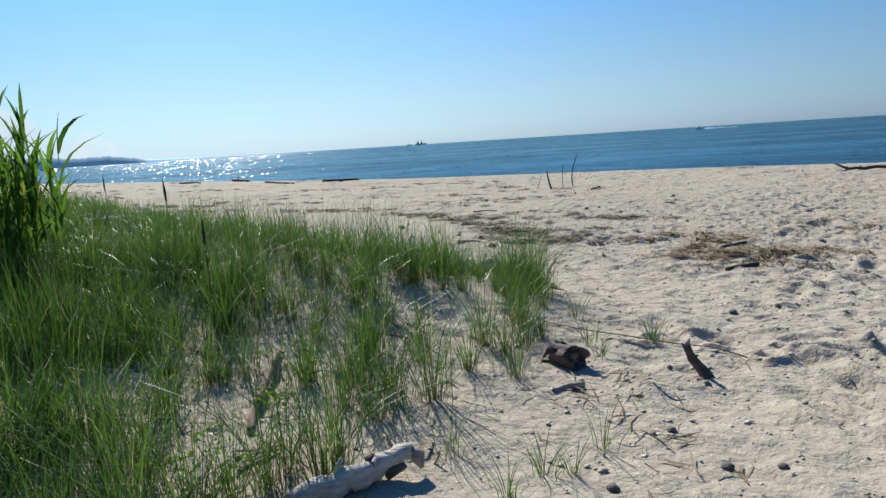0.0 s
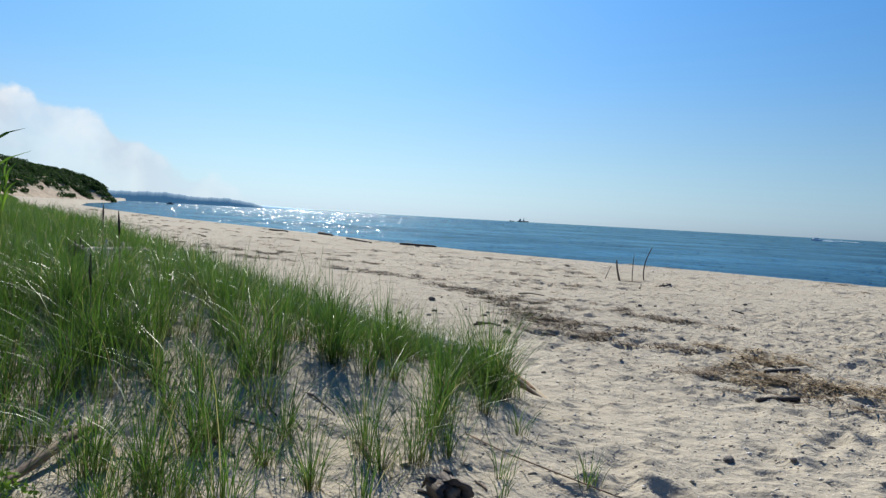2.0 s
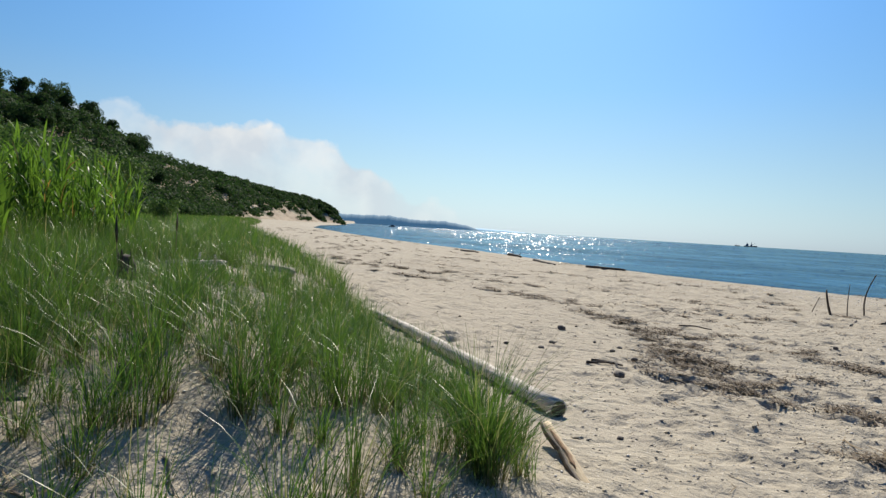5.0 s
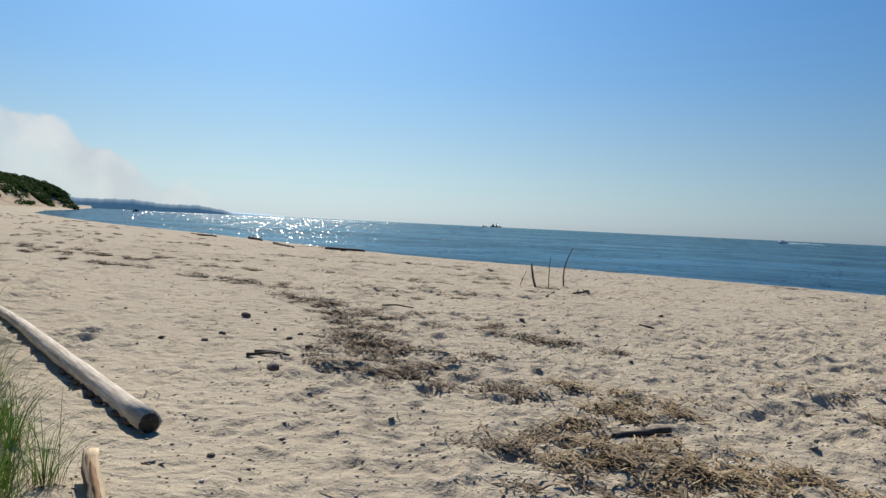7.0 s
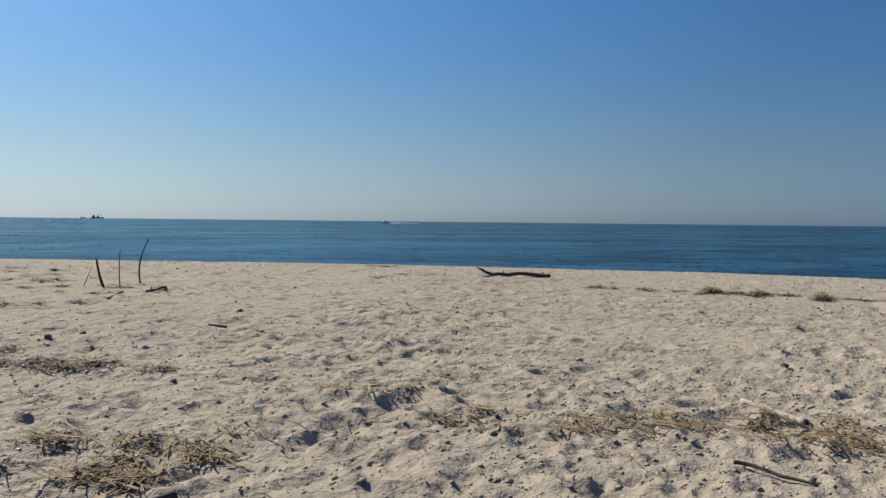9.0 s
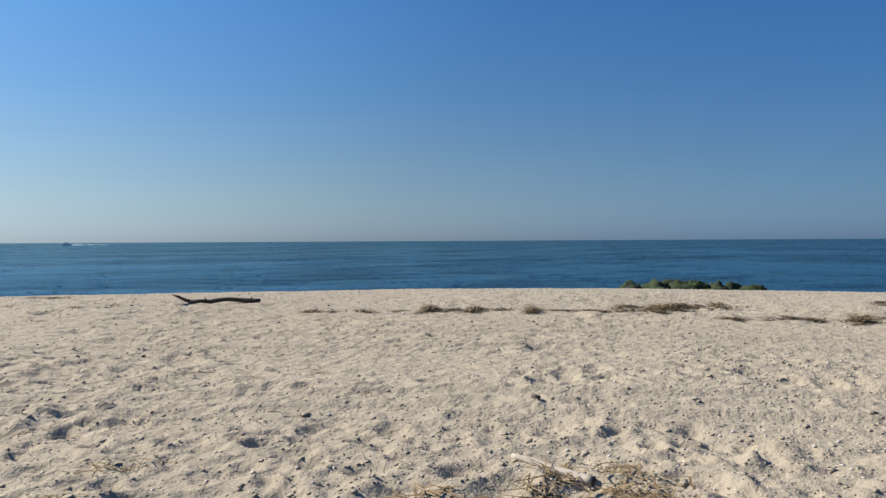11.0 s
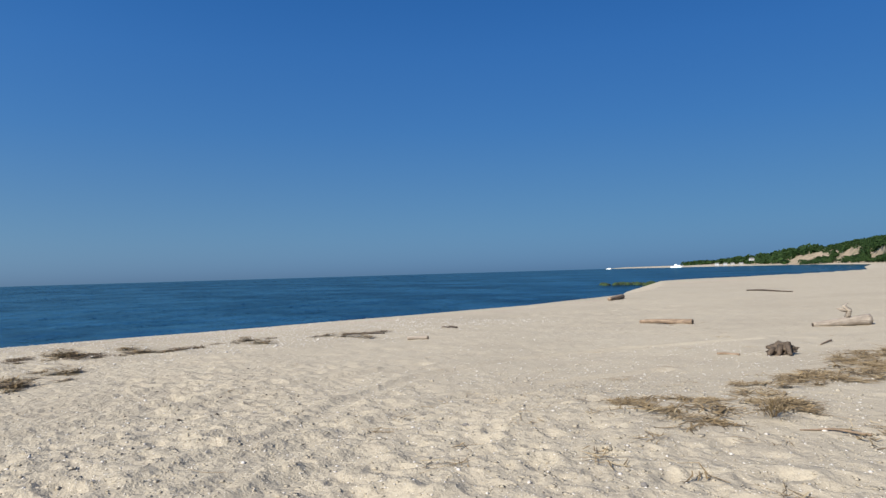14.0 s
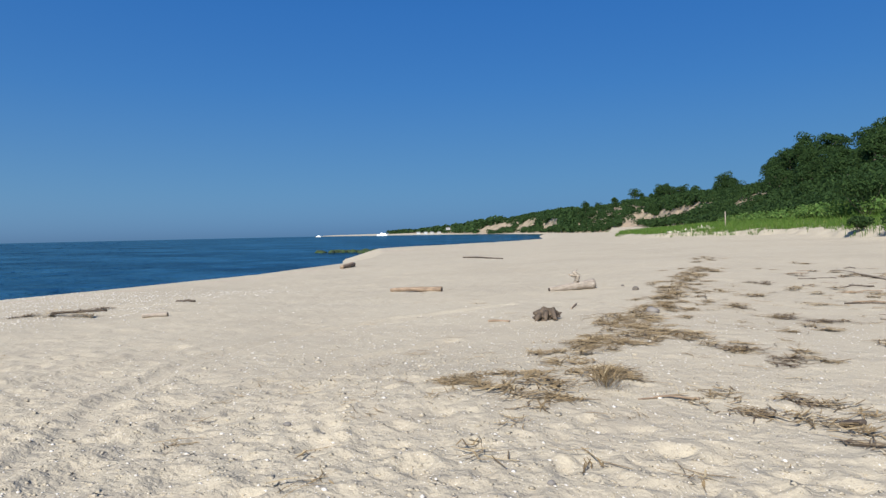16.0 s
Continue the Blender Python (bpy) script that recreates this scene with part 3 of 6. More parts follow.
def wavelets(n, az0, az1, d0, d1, rs, steep=(2, 11), big=1.0, toward=None):
    """Small crests on the sea: low ridges with tilted faces that catch the sun or the sky."""
    az = np.radians(rs.uniform(az0, az1, n))
    d = d0 * (d1 / d0) ** rs.uniform(0, 1, n)
    x, y = 6 - np.sin(az) * d, 6 + np.cos(az) * d
    keep = to_line(x, y, BROW) < -11
    x, y, d = x[keep], y[keep], d[keep]
    n = len(x)
    face = rs.uniform(0, 2 * np.pi, n) if toward is None else radians(90 + toward) + rs.normal(0, 0.45, n)
    half = big * np.minimum(0.0011 * d, 1.1) * rs.uniform(0.5, 1.5, n) + 0.08 * min(big, 1) ** 3
    depth = big * np.minimum(0.0009 * d, 0.75) * rs.uniform(0.7, 1.3, n) + 0.06 * min(big, 1) ** 3
    high = depth * np.tan(np.radians(np.clip(np.abs(rs.normal(0, steep[1], n)) + steep[0], 1, 34)))
    fx, fy = np.cos(face), np.sin(face)
    V = np.empty((n, 6, 3), np.float32)
    for k, (u, v, h) in enumerate(((-1, -1, 0), (1, -1, 0), (0.7, 0, 1), (-0.7, 0, 1), (1, 1, 0), (-1, 1, 0))):
        V[:, k] = np.stack([x + fx * v * depth - fy * u * half, y + fy * v * depth + fx * u * half, WATER_Z - 0.02 + h * high], 1)
    F = ((np.arange(n) * 6)[:, None, None] + np.array([(0, 1, 2, 3), (3, 2, 4, 5)])[None]).reshape(-1, 4)
    return V.reshape(-1, 3), F


rs = np.random.RandomState(2)
v1, f1 = wavelets(42000, -115, 36, 45, 1300, rs, (1, 7))
tagged(put("sea_wavelets", mesh_np("sea_wavelets", v1, f1), SEA),
       "small rippling wavelets on the blue sea", "waves", kind="stuff")
# steeper crests that flash the sun
GLINT, gnt, gb = material("wet_wave_crest", (0.01, 0.07, 0.12), 0.2)
gb.inputs["Specular IOR Level"].default_value = 0.5
v1, f1 = wavelets(16000, 1, 36, 70, 2100, rs, (7, 10), 0.75, SUN_AZ)
tagged(put("sea_glints", mesh_np("sea_glints", v1, f1), GLINT),
       "steep wave crests flashing in the sun", "waves", kind="stuff")

# ---- bluff, woods and far shores ----
def rim_at(u):
    i = np.clip(np.floor(u).astype(int), 0, len(RIM) - 2)
    f = (u - i)[:, None]
    return RIM[i] * (1 - f) + RIM[i + 1] * f


def bluff_point(u, v):
    """A place on the bluff: u along it, v from toe (0) to crest (1) and onto the plateau (2)."""
    r = rim_at(u)
    toe, crest, top = r[:, 0:2], r[:, 2:4], r[:, 4]
    dist = np.hypot(*(crest - toe).T)
    gully = (np.sin(u * 9.1) + np.sin(u * 21.7 + 1) * 0.7 + np.sin(u * 47 + 2) * 0.4) * 0.06
    vv = np.clip(v, 0, 1)
    w = np.clip(vv + gully * vv * (1 - vv) * 2, 0, 1)
    xy = toe + (crest - toe) * v[:, None]
    prof = np.where(vv < 0.25, vv * 0.7, 0.175 + (vv - 0.25) * 1.1) + (w - vv) * 1.2
    z0 = ground_z(toe[:, 0], toe[:, 1], False) - 0.3
    return np.stack([xy[:, 0], xy[:, 1], z0 + (top - z0) * prof], 1)


bu, bv = np.linspace(0, len(RIM) - 1.001, 900), np.concatenate([np.linspace(-0.05, 1, 26), [1.3, 2.0, 3.0]])
BU, BV, bf = sheet(bu, bv)
bluff = put("bluff", mesh_np("bluff", bluff_point(BU, BV), bf[:, ::-1], smooth=True), BLUFF)
tagged(bluff, "long sandy bluff with eroded pale faces under woods", "bluff", kind="structure")

# stretches of bare face: along from, to, height from and to at either end
BARE = [(0.6, 2.3, 0.0, 0.42, 0.0, 0.45), (2.5, 5.2, 0.0, 0.42, 0.0, 0.34), (5.98, 6.16, 0.0, 0.68, 0.0, 0.68), (17.5, 18.25, 0.7, 1.12, 0.3, 0.66),
        (18.6, 20.3, 0.42, 0.86, 0.04, 0.4), (21.6, 22.35, 0.3, 0.9, 0.0, 0.5),
        (22.55, 23.35, 0.35, 0.95, 0.0, 0.55), (23.5, 24.5, 0.3, 0.9, 0.0, 0.5)]


def bare_at(u, v):
    """Whether a place on the bluff lies on an eroded face."""
    out = np.zeros(len(u), bool)
    wob = 0.09 * np.sin(u * 17) + 0.07 * np.sin(u * 41) + 0.05 * np.sin(u * 97)
    for a, b, lo0, hi0, lo1, hi1 in BARE:
        f = np.clip((u - a) / (b - a), 0, 1)
        lo, hi = lo0 + (lo1 - lo0) * f, hi0 + (hi1 - hi0) * f
        out |= (u > a) & (u < b) & (v > lo + wob * 0.5) & (v < hi + wob)
    return out


def leaf_cloud(centres, radii, count, size, rng, flat=0.75):
    """Leaf sprays on the outside of clumps: tilted diamonds, no two alike."""
    n = len(centres) * count
    c = np.repeat(centres, count, 0)
    r = np.repeat(radii, count)
    d = rng.normal(size=(n, 3))
    d /= np.linalg.norm(d, axis=1)[:, None]
    d[:, 2] = np.where(d[:, 2] < -0.3, -d[:, 2], d[:, 2])
    p = c + d * (r * rng.uniform(0.72, 1.12, n))[:, None] * np.array([1, 1, flat])
    nrm = d + rng.normal(size=(n, 3)) * 0.55
    nrm /= np.linalg.norm(nrm, axis=1)[:, None]
    a = np.cross(nrm, rng.normal(size=(n, 3)))
    a /= np.linalg.norm(a, axis=1)[:, None]
    b = np.cross(nrm, a)
    s = np.repeat(np.broadcast_to(size, len(centres)), count) * rng.uniform(0.6, 1.4, n)
    V = np.empty((n, 4, 3), np.float32)
    V[:, 0], V[:, 2] = p - a * s[:, None], p + a * s[:, None]
    V[:, 1], V[:, 3] = p + b * (s * rng.uniform(0.4, 0.7, n))[:, None] + nrm * s[:, None] * 0.15, p - b * (s * rng.uniform(0.4, 0.7, n))[:, None]
    return V.reshape(-1, 3), np.arange(n * 4).reshape(-1, 4), np.full(n * 4, 0.8)


def bluff_spots(n, u0, u1, v0, v1, rng):
    u, v = rng.uniform(u0, u1, n), rng.uniform(v0, v1, n)
    keep = ~bare_at(u, v)
    return u[keep], v[keep]


def woods(name, label, spans, rng, mat=LEAF):
    Vs, Fs, As, off = [], [], [], 0
    for n, u0, u1, v0, v1, r, count, size in spans:
        u, v = bluff_spots(n, u0, u1, v0, v1, rng)
        c = bluff_point(u, v)
        rad = r * rng.uniform(0.6, 1.35, len(c))
        c[:, 2] += rad * 0.45
        V, F, A = leaf_cloud(c, rad, count, size, rng)
        Vs.append(V), Fs.append(F + off), As.append(A)
        off += len(V)
    ob = put(name, mesh_np(name, np.concatenate(Vs), np.concatenate(Fs), np.concatenate(As)), mat)
    return tagged(ob, label, "woods", kind="stuff")


rng = np.random.RandomState(5)
woods("bluff_woods", "dense dark green oak woods covering the bluff",
      [(900, 0.5, 6, 0.02, 1.25, 2.8, 80, 0.7), (980, 6, 11.5, 0.0, 1.25, 2.9, 120, 0.42), (420, 7.2, 11.5, -0.55, 0.05, 1.9, 110, 0.32), (160, 11.5, 15, 0.3, 1.2, 3.6, 26, 1.2),
       (1000, 15, 18.6, 0.0, 1.25, 2.1, 160, 0.28), (900, 18.6, 21, 0.0, 1.25, 2.3, 80, 0.5), (1100, 21, 24.2, 0.0, 1.3, 3.8, 50, 1.2),
       (280, 24.2, 26.8, 0.0, 1.3, 9.0, 26, 4.0)], rng)


woods("shrub_belt", "lighter green shrubs between meadow and wooded bluff", [(210, 14.6, 18.4, -0.32, 0.06, 1.35, 110, 0.2), (160, 8.0, 11.5, -0.6, -0.2, 1.3, 90, 0.24)], rng, SHRUB)


def make_tree(seed, height, spread):
    """A broad bluff-top tree: tapered trunk with limbs, crown of many leaf sprays round several boughs."""
    rs = np.random.RandomState(seed)
    me_v, me_f, off = [], [], 0
    trunk = wiggly((0, 0, -1.0), (rs.uniform(-.4, .4), rs.uniform(-.4, .4), height * 0.75), 7, 0.25, seed)
    runs = [(trunk, np.linspace(0.24, 0.07, 7))]
    tips = []
    for k in range(7):
        a = k * 2.4 + rs.uniform(0, 1)
        z = height * rs.uniform(0.3, 0.62)
        tip = (math.cos(a) * spread * rs.uniform(0.5, 0.9), math.sin(a) * spread * rs.uniform(0.5, 0.9), z + height * rs.uniform(0.12, 0.32))
        runs.append((wiggly((0, 0, z), tip, 5, 0.25, seed + k), np.linspace(0.1, 0.03, 5)))
        tips.append(tip)
    for P, r in runs:
        V, F = tube(P, r, 6, 0.1, seed)
        me_v.append(V), me_f.append(F + off)
        off += len(V)
    wood = mesh_np("trunk", np.concatenate(me_v), np.concatenate(me_f), smooth=True)
    c = np.array(tips + [(rs.uniform(-.4, .4) * spread, rs.uniform(-.4, .4) * spread, height * rs.uniform(0.42, 0.95)) for _ in range(13)])
    V, F, A = leaf_cloud(c, spread * rs.uniform(0.34, 0.55, len(c)), 140, 0.22, rs, 0.95)
    return wood, mesh_np("crown", V, F, A)


tree_meshes = [make_tree(40 + i, 7.0 + 0.8 * i, 2.7 + 0.3 * i) for i in range(4)]
tu = np.concatenate([rng.uniform(15.0, 18.6, 58), rng.uniform(7.0, 10.8, 44), rng.uniform(18.5, 21.2, 34)])
tv = np.where(rng.rand(len(tu)) < 0.6, rng.uniform(0.75, 1.2, len(tu)), rng.uniform(0.25, 0.8, len(tu)))
tu = np.concatenate([tu, [8.55, 8.8, 16.9, 17.1, 19.8]])
tv = np.concatenate([tv, [0.95, 1.0, 0.9, 0.95, 0.95]])
ok = ~bare_at(tu, tv) & ~((tu > 17.35) & (tu < 20.4) & (tv < 0.85))
tu, tv = tu[ok], tv[ok]
first_tree = {}
for i, (p, grow) in enumerate(zip(bluff_point(tu, tv), rng.uniform(0.6, 1.05, len(tu)))):
    if i >= len(tu) - 5:
        grow = 0.95
    k = i % 4
    m = pose(p[0], p[1], p[2] - 0.2, 0, 0, rng.uniform(0, 360)) @ Matrix.Scale(grow, 4)
    if k not in first_tree:
        t = thing("tree", m, "leafy dark green oak tree on the bluff", "tree", "trees on the bluff")
        put("trunk", tree_meshes[k][0], BARK, t)
        put("crown", tree_meshes[k][1], LEAF, t)
        first_tree[k] = t
    else:
        t = copy_thing(first_tree[k], m)
        t.matrix_basis = m


def far_shore(name, label, pts, mat, depth=120.0):
    """A distant wooded shore: a long ridge with an uneven skyline."""
    pts = np.array(pts, float)
    n = 260
    t = np.linspace(0, len(pts) - 1, n)
    P = np.stack([np.interp(t, np.arange(len(pts)), pts[:, k]) for k in range(3)], 1)
    hump = 1 + 0.03 * np.sin(t * 13) + 0.02 * np.sin(t * 31 + 1) + 0.015 * np.sin(t * 67)
    out = P[:, :2] / np.linalg.norm(P[:, :2], axis=1)[:, None]
    rows = []
    for k, (o, h) in enumerate(((0, -0.1), (8, 0.35), (30, 0.8), (60, 1.0), (depth, 0.8), (depth + 40, -0.1))):
        rows.append(np.stack([P[:, 0] + out[:, 0] * o, P[:, 1] + out[:, 1] * o, WATER_Z + P[:, 2] * h * hump + (h < 0) * -1.0], 1))
    V = np.concatenate(rows)
    i = np.arange(len(V)).reshape(len(rows), n)
    F = np.stack([i[:-1, :-1], i[:-1, 1:], i[1:, 1:], i[1:, :-1]], -1).reshape(-1, 4)
    ob = put(name, mesh_np(name, V, F, smooth=True), mat)
    return tagged(ob, label, "headland", kind="structure")


# bluish base colours and a glow stand in for haze over both shores
HAZE = m_plain("far_headland_haze_tint", (0.10, 0.16, 0.2), 1.0, 0, 0.05, 0.01)
FAINT = m_plain("farthest_shore_haze_tint", (0.36, 0.46, 0.56), 1.0, 0, 0.03, 0.01)
for far, haze_glow in ((HAZE, (0.045, 0.115, 0.2, 1)), (FAINT, (0.22, 0.38, 0.52, 1))):     # bright air in front of the distance, put in as emission
    far.node_tree.nodes["Principled BSDF"].inputs["Emission Color"].default_value = haze_glow
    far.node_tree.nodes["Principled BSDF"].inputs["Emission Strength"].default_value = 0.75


def at_bearing(az, d, z):
    return (-math.sin(radians(az)) * d, math.cos(radians(az)) * d, z)


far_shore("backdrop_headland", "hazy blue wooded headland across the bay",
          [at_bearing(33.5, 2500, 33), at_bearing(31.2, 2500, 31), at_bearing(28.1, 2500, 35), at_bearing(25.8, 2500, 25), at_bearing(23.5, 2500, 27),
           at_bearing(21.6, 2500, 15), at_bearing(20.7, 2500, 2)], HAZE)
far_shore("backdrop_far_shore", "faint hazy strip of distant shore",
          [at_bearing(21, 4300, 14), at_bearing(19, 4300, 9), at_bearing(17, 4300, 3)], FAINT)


# ---- dune plants ----
def inside_plants(x, y):
    return -to_line(x, y, PLANTS)


def tuft_field(rs, n, xr, yr, keep):
    x, y = rs.uniform(*xr, n), rs.uniform(*yr, n)
    k = keep(x, y)
    return x[k], y[k]


def grass_from(tx, ty, blades, height, width, spread, segs, rs, lean=(0.15, 0.75)):
    """Blades in tufts round the given spots."""
    n = len(tx) * blades
    a = rs.uniform(0, 2 * np.pi, n)
    r = np.abs(rs.normal(0, 1, n)) * spread
    x, y = np.repeat(tx, blades) + np.cos(a) * r, np.repeat(ty, blades) + np.sin(a) * r
    tall = np.repeat(rs.uniform(0.55, 1.2, len(tx)), blades)
    low = 1 - 0.3 * ease((ty - 6.2) / 1.5) * ease((17 - ty) / 3) * ease((tx + 7.5) / 1.5)      # short growth in the hollow of the dune
    hts = height * tall * np.repeat(low, blades) * rs.uniform(0.45, 1.1, n)
    ld = a + rs.normal(0, 0.7, n)
    roots = np.stack([x, y, ground_z(x, y) - 0.02], 1)
    return ribbons(roots, hts, width * rs.uniform(0.7, 1.3, n), ld, rs.uniform(*lean, n), segs, 1.2, rs)


def clearing(x, y):
    """Bare patches in the dune grass."""
    d = np.minimum(np.hypot(x + 5.1, y - 10.9) / 0.95, np.hypot(x + 2.65, y - 9.2) / 0.75)
    d = np.minimum(d, np.minimum(np.hypot(x + 1.95, y - 3.95) / 0.5, np.hypot(x + 0.95, y - 3.6) / 0.45))
    d = np.minimum(d, np.minimum(np.hypot(x + 4.3, y - 9.7) / 0.5, np.hypot(x + 4.9, y - 13.2) / 0.9))
    return d > 1 + 0.3 * vnoise(x, y, 0.35, 55)


rs = np.random.RandomState(11)
sets, dead_sets = [], []


def edge_keep(x, y):
    """Tufts stand in clumps: sparse over open sand at the edge, close together further in."""
    s = inside_plants(x, y)
    clump = 0.65 * vnoise(x, y, 0.62, 51) + 0.45 * vnoise(x, y, 1.5, 52)
    thick = np.clip((-x - 1.1) / 0.8, 0, 1) * ease((6.4 - y) / 1.6) + 0.5 * np.clip((-x - 0.6) / 0.6, 0, 1) * ease((3.7 - y) / 0.5)
    thin = ease((x + 1.9) / 0.8) * ease((y - 3.6) / 0.6) * ease((6.9 - y) / 0.8)
    p = 0.47 - 0.21 * thin + 0.20 * np.clip(s / 2.0, 0, 1) + 0.52 * clump + 0.55 * thick + 0.35 * np.clip((s - 2.2) / 1.5, 0, 1)
    return (s > 0) & (rs.uniform(0, 1, x.shape) < p) & clearing(x, y)


tx, ty = tuft_field(rs, 2700, (-9, 1.6), (0.9, 13), edge_keep)
sets.append(grass_from(tx, ty, 60, 0.76, 0.0054, 0.06, 4, rs, (0.06, 0.95)))
dead_sets.append(grass_from(tx, ty, 5, 0.34, 0.0045, 0.06, 3, rs, (0.1, 1.1)))
# low young blades and dead stalks between the tufts
tx, ty = tuft_field(rs, 2800, (-8, 1.8), (1.8, 12), edge_keep)
sets.append(grass_from(tx, ty, 7, 0.38, 0.0050, 0.08, 3, rs, (0.2, 0.9)))
tx, ty = tuft_field(rs, 1500, (-6, 1.8), (1.8, 11), lambda x, y: (inside_plants(x, y) > -0.15) & (rs.uniform(0, 1, x.shape) < 0.55))
dead_sets.append(grass_from(tx, ty, 4, 0.2, 0.0045, 0.07, 3, rs, (0.3, 1.3)))
# taller growth deeper in
tx, ty = tuft_field(rs, 1900, (-10, -1.2), (1.2, 13), lambda x, y: (inside_plants(x, y) > 1.7) & ((y < 6.5) | (x < -6)) & (vnoise(x, y, 0.9, 53) > -0.15) & clearing(x, y))
sets.append(grass_from(tx, ty, 24, 0.80, 0.0058, 0.09, 4, rs, (0.1, 0.9)))
tx, ty = tuft_field(rs, 5000, (-26, -2), (9, 36), lambda x, y: (inside_plants(x, y) > 0) & (np.hypot(x, y - 4) > 8.5) & clearing(x, y))
sets.append(grass_from(tx, ty, 14, 0.72, 0.012, 0.12, 3, rs))


def merged(sets):
    V, F, A, off = [], [], [], 0
    for v, f, a in sets:
        V.append(v), F.append(f + off), A.append(a)
        off += len(v)
    return np.concatenate(V), np.concatenate(F), np.concatenate(A)


tagged(put("dune_grass", mesh_np("dune_grass", *merged(sets)), GRASS), "dense green dune grass growing out of pale sand", "grass", kind="stuff")
tagged(put("dead_grass", mesh_np("dead_grass", *merged(dead_sets)), DEADGRASS), "withered brown grass stalks round the green tufts", "grass", kind="stuff")

# open meadow behind the beach, on both sides
tx, ty = tuft_field(rs, 26000, (-150, -8), (16, 190), lambda x, y: (inside_plants(x, y) > 0) & (inside_plants(x, y) < 38) & (np.hypot(x + 2, y - 4) > 24))
V, F, A = grass_from(tx, ty, 8, 0.8, 0.04, 0.3, 2, rs, (0.1, 0.6))
tagged(put("back_dune_grass", mesh_np("back_dune_grass", V, F, A), GRASS), "tall green grass behind the dune below the bluff", "grass", kind="stuff")
tx, ty = tuft_field(rs, 46000, (-12, 112), (-190, -40), lambda x, y: (to_line(x, y, MEADOW_EDGE) > rs.uniform(0, 2.5, x.shape)) & (to_line(x, y, MEADOW_EDGE) < 42))
V, F, A = grass_from(tx, ty, 7, 0.95, 0.06, 0.3, 2, rs, (0.1, 0.5))
tagged(put("meadow_grass", mesh_np("meadow_grass", V, F, A), MEADOW),
       "bright green meadow grass below the wooded bluff", "grass", kind="stuff")


def reed_bed(n, rs, edge, xr, yr, base, rise):
    """Tall reeds: a thin stalk each, with broad leaves held up from it to a leafy tip."""
    Vs, Fs, As, off = [], [], [], 0
    x, y = rs.uniform(*xr, 8 * n), rs.uniform(*yr, 8 * n)
    deep = -to_line(x, y, np.array(edge))
    ok = (deep > rs.uniform(0, 0.6, x.shape)) & (waves2(x * 6, y * 6 + 2) > -0.32)
    x, y, deep = x[ok][:n], y[ok][:n], deep[ok][:n]
    n = len(x)
    tall = np.clip(base + deep * rise + waves2(x * 4, y * 4) * 0.4 + rs.normal(0, 0.18, n) - 0.75 * dune_rise(x, y, inside_plants(x, y)), 0.8, 4.2)
    bend = rs.uniform(0, 2 * np.pi, n)
    roots = np.stack([x, y, ground_z(x, y, False) - 0.05], 1)
    sway = rs.uniform(0.02, 0.14, n)
    for turn in (0.0, np.pi / 2):
        v, f, a = ribbons(roots, tall, np.full(n, 0.013), bend, sway, 4, 1.0, None)
        Vs.append(v), Fs.append(f + off), As.append(a)
        off += len(v)
    for k in range(11):
        up = 0.26 + 0.066 * k
        a0 = bend + k * 2.6 + rs.normal(0, 0.5, n)
        r2 = roots.copy()
        r2[:, 2] += tall * (up - 0.45 * sway * up ** 2)
        r2[:, :2] += np.stack([np.cos(bend), np.sin(bend)], 1) * (tall * sway * (0.25 * up + 0.75 * up ** 2))[:, None]
        v, f, a = ribbons(r2, rs.uniform(0.32, 0.6, n), rs.uniform(0.03, 0.058, n), a0, rs.uniform(0.12, 0.75, n), 4, 1.1, rs, True)
        Vs.append(v), Fs.append(f + off), As.append(a * 0.7 + 0.3)
        off += len(v)
    return np.concatenate(Vs), np.concatenate(Fs), np.concatenate(As)


V, F, A = reed_bed(1600, np.random.RandomState(3), [(-6.9, 2.6), (-4.6, 4.4), (-3.05, 5.9), (-3.05, 6.5), (-4.3, 7.6), (-6.9, 9.4), (-10.0, 11.8)], (-10.5, -3.0), (2.6, 11.8), 1.1, 0.92)
tagged(put("reed_bed", mesh_np("reed_bed", V, F, A), REED), "tall green reeds with broad upright leaves beside the dune", "reeds", kind="stuff")
V, F, A = reed_bed(750, np.random.RandomState(4), [(-17, 8), (-8.0, 9.8), (-7.8, 12.6), (-17, 20)], (-17, -7.8), (8, 20), 1.65, 0.2)
tagged(put("low_reed_bed", mesh_np("low_reed_bed", V, F, A), REED), "lower green reeds in the hollow below the bluff", "reeds", kind="stuff")
# bare last-year stalks above the reeds
for k, (x, y, hgt, lx) in enumerate(((-5.2, 6.8, 3.1, 0.3), (-5.4, 6.9, 3.4, 0.1), (-4.7, 6.8, 2.8, 0.05), (-4.5, 6.7, 2.75, 0.2), (-5.7, 6.7, 3.6, -0.2), (-6.0, 6.4, 3.6, 0.25),
                                     (-6.1, 7.4, 3.8, 0.1), (-3.9, 6.3, 2.3, -0.05))):
    hgt -= 0.5
    t = thing("dead_reed", pose(x, y, gz(x, y)), "bare grey reed stalk from last year above green reeds", "reed", "dead reeds")
    limb_points = [(0, 0, -0.05), (lx * 0.3, 0, hgt * 0.5), (lx, 0, hgt)]
    V, F = tube(limb_points, (0.007, 0.006, 0.003), 6)
    put("stalk", mesh_np("stalk", V, F), BROWN, t)
    if k % 2 == 0:
        V, F = tube([(lx * 0.93, 0, hgt * 0.95), (lx, 0, hgt * 1.0), (lx * 1.1 + 0.04, 0, hgt * 1.05)], (0.005, 0.014, 0.003), 6, 0.5, k)
        put("plume", mesh_np("plume", V, F), BROWN, t, "dry brown plume")


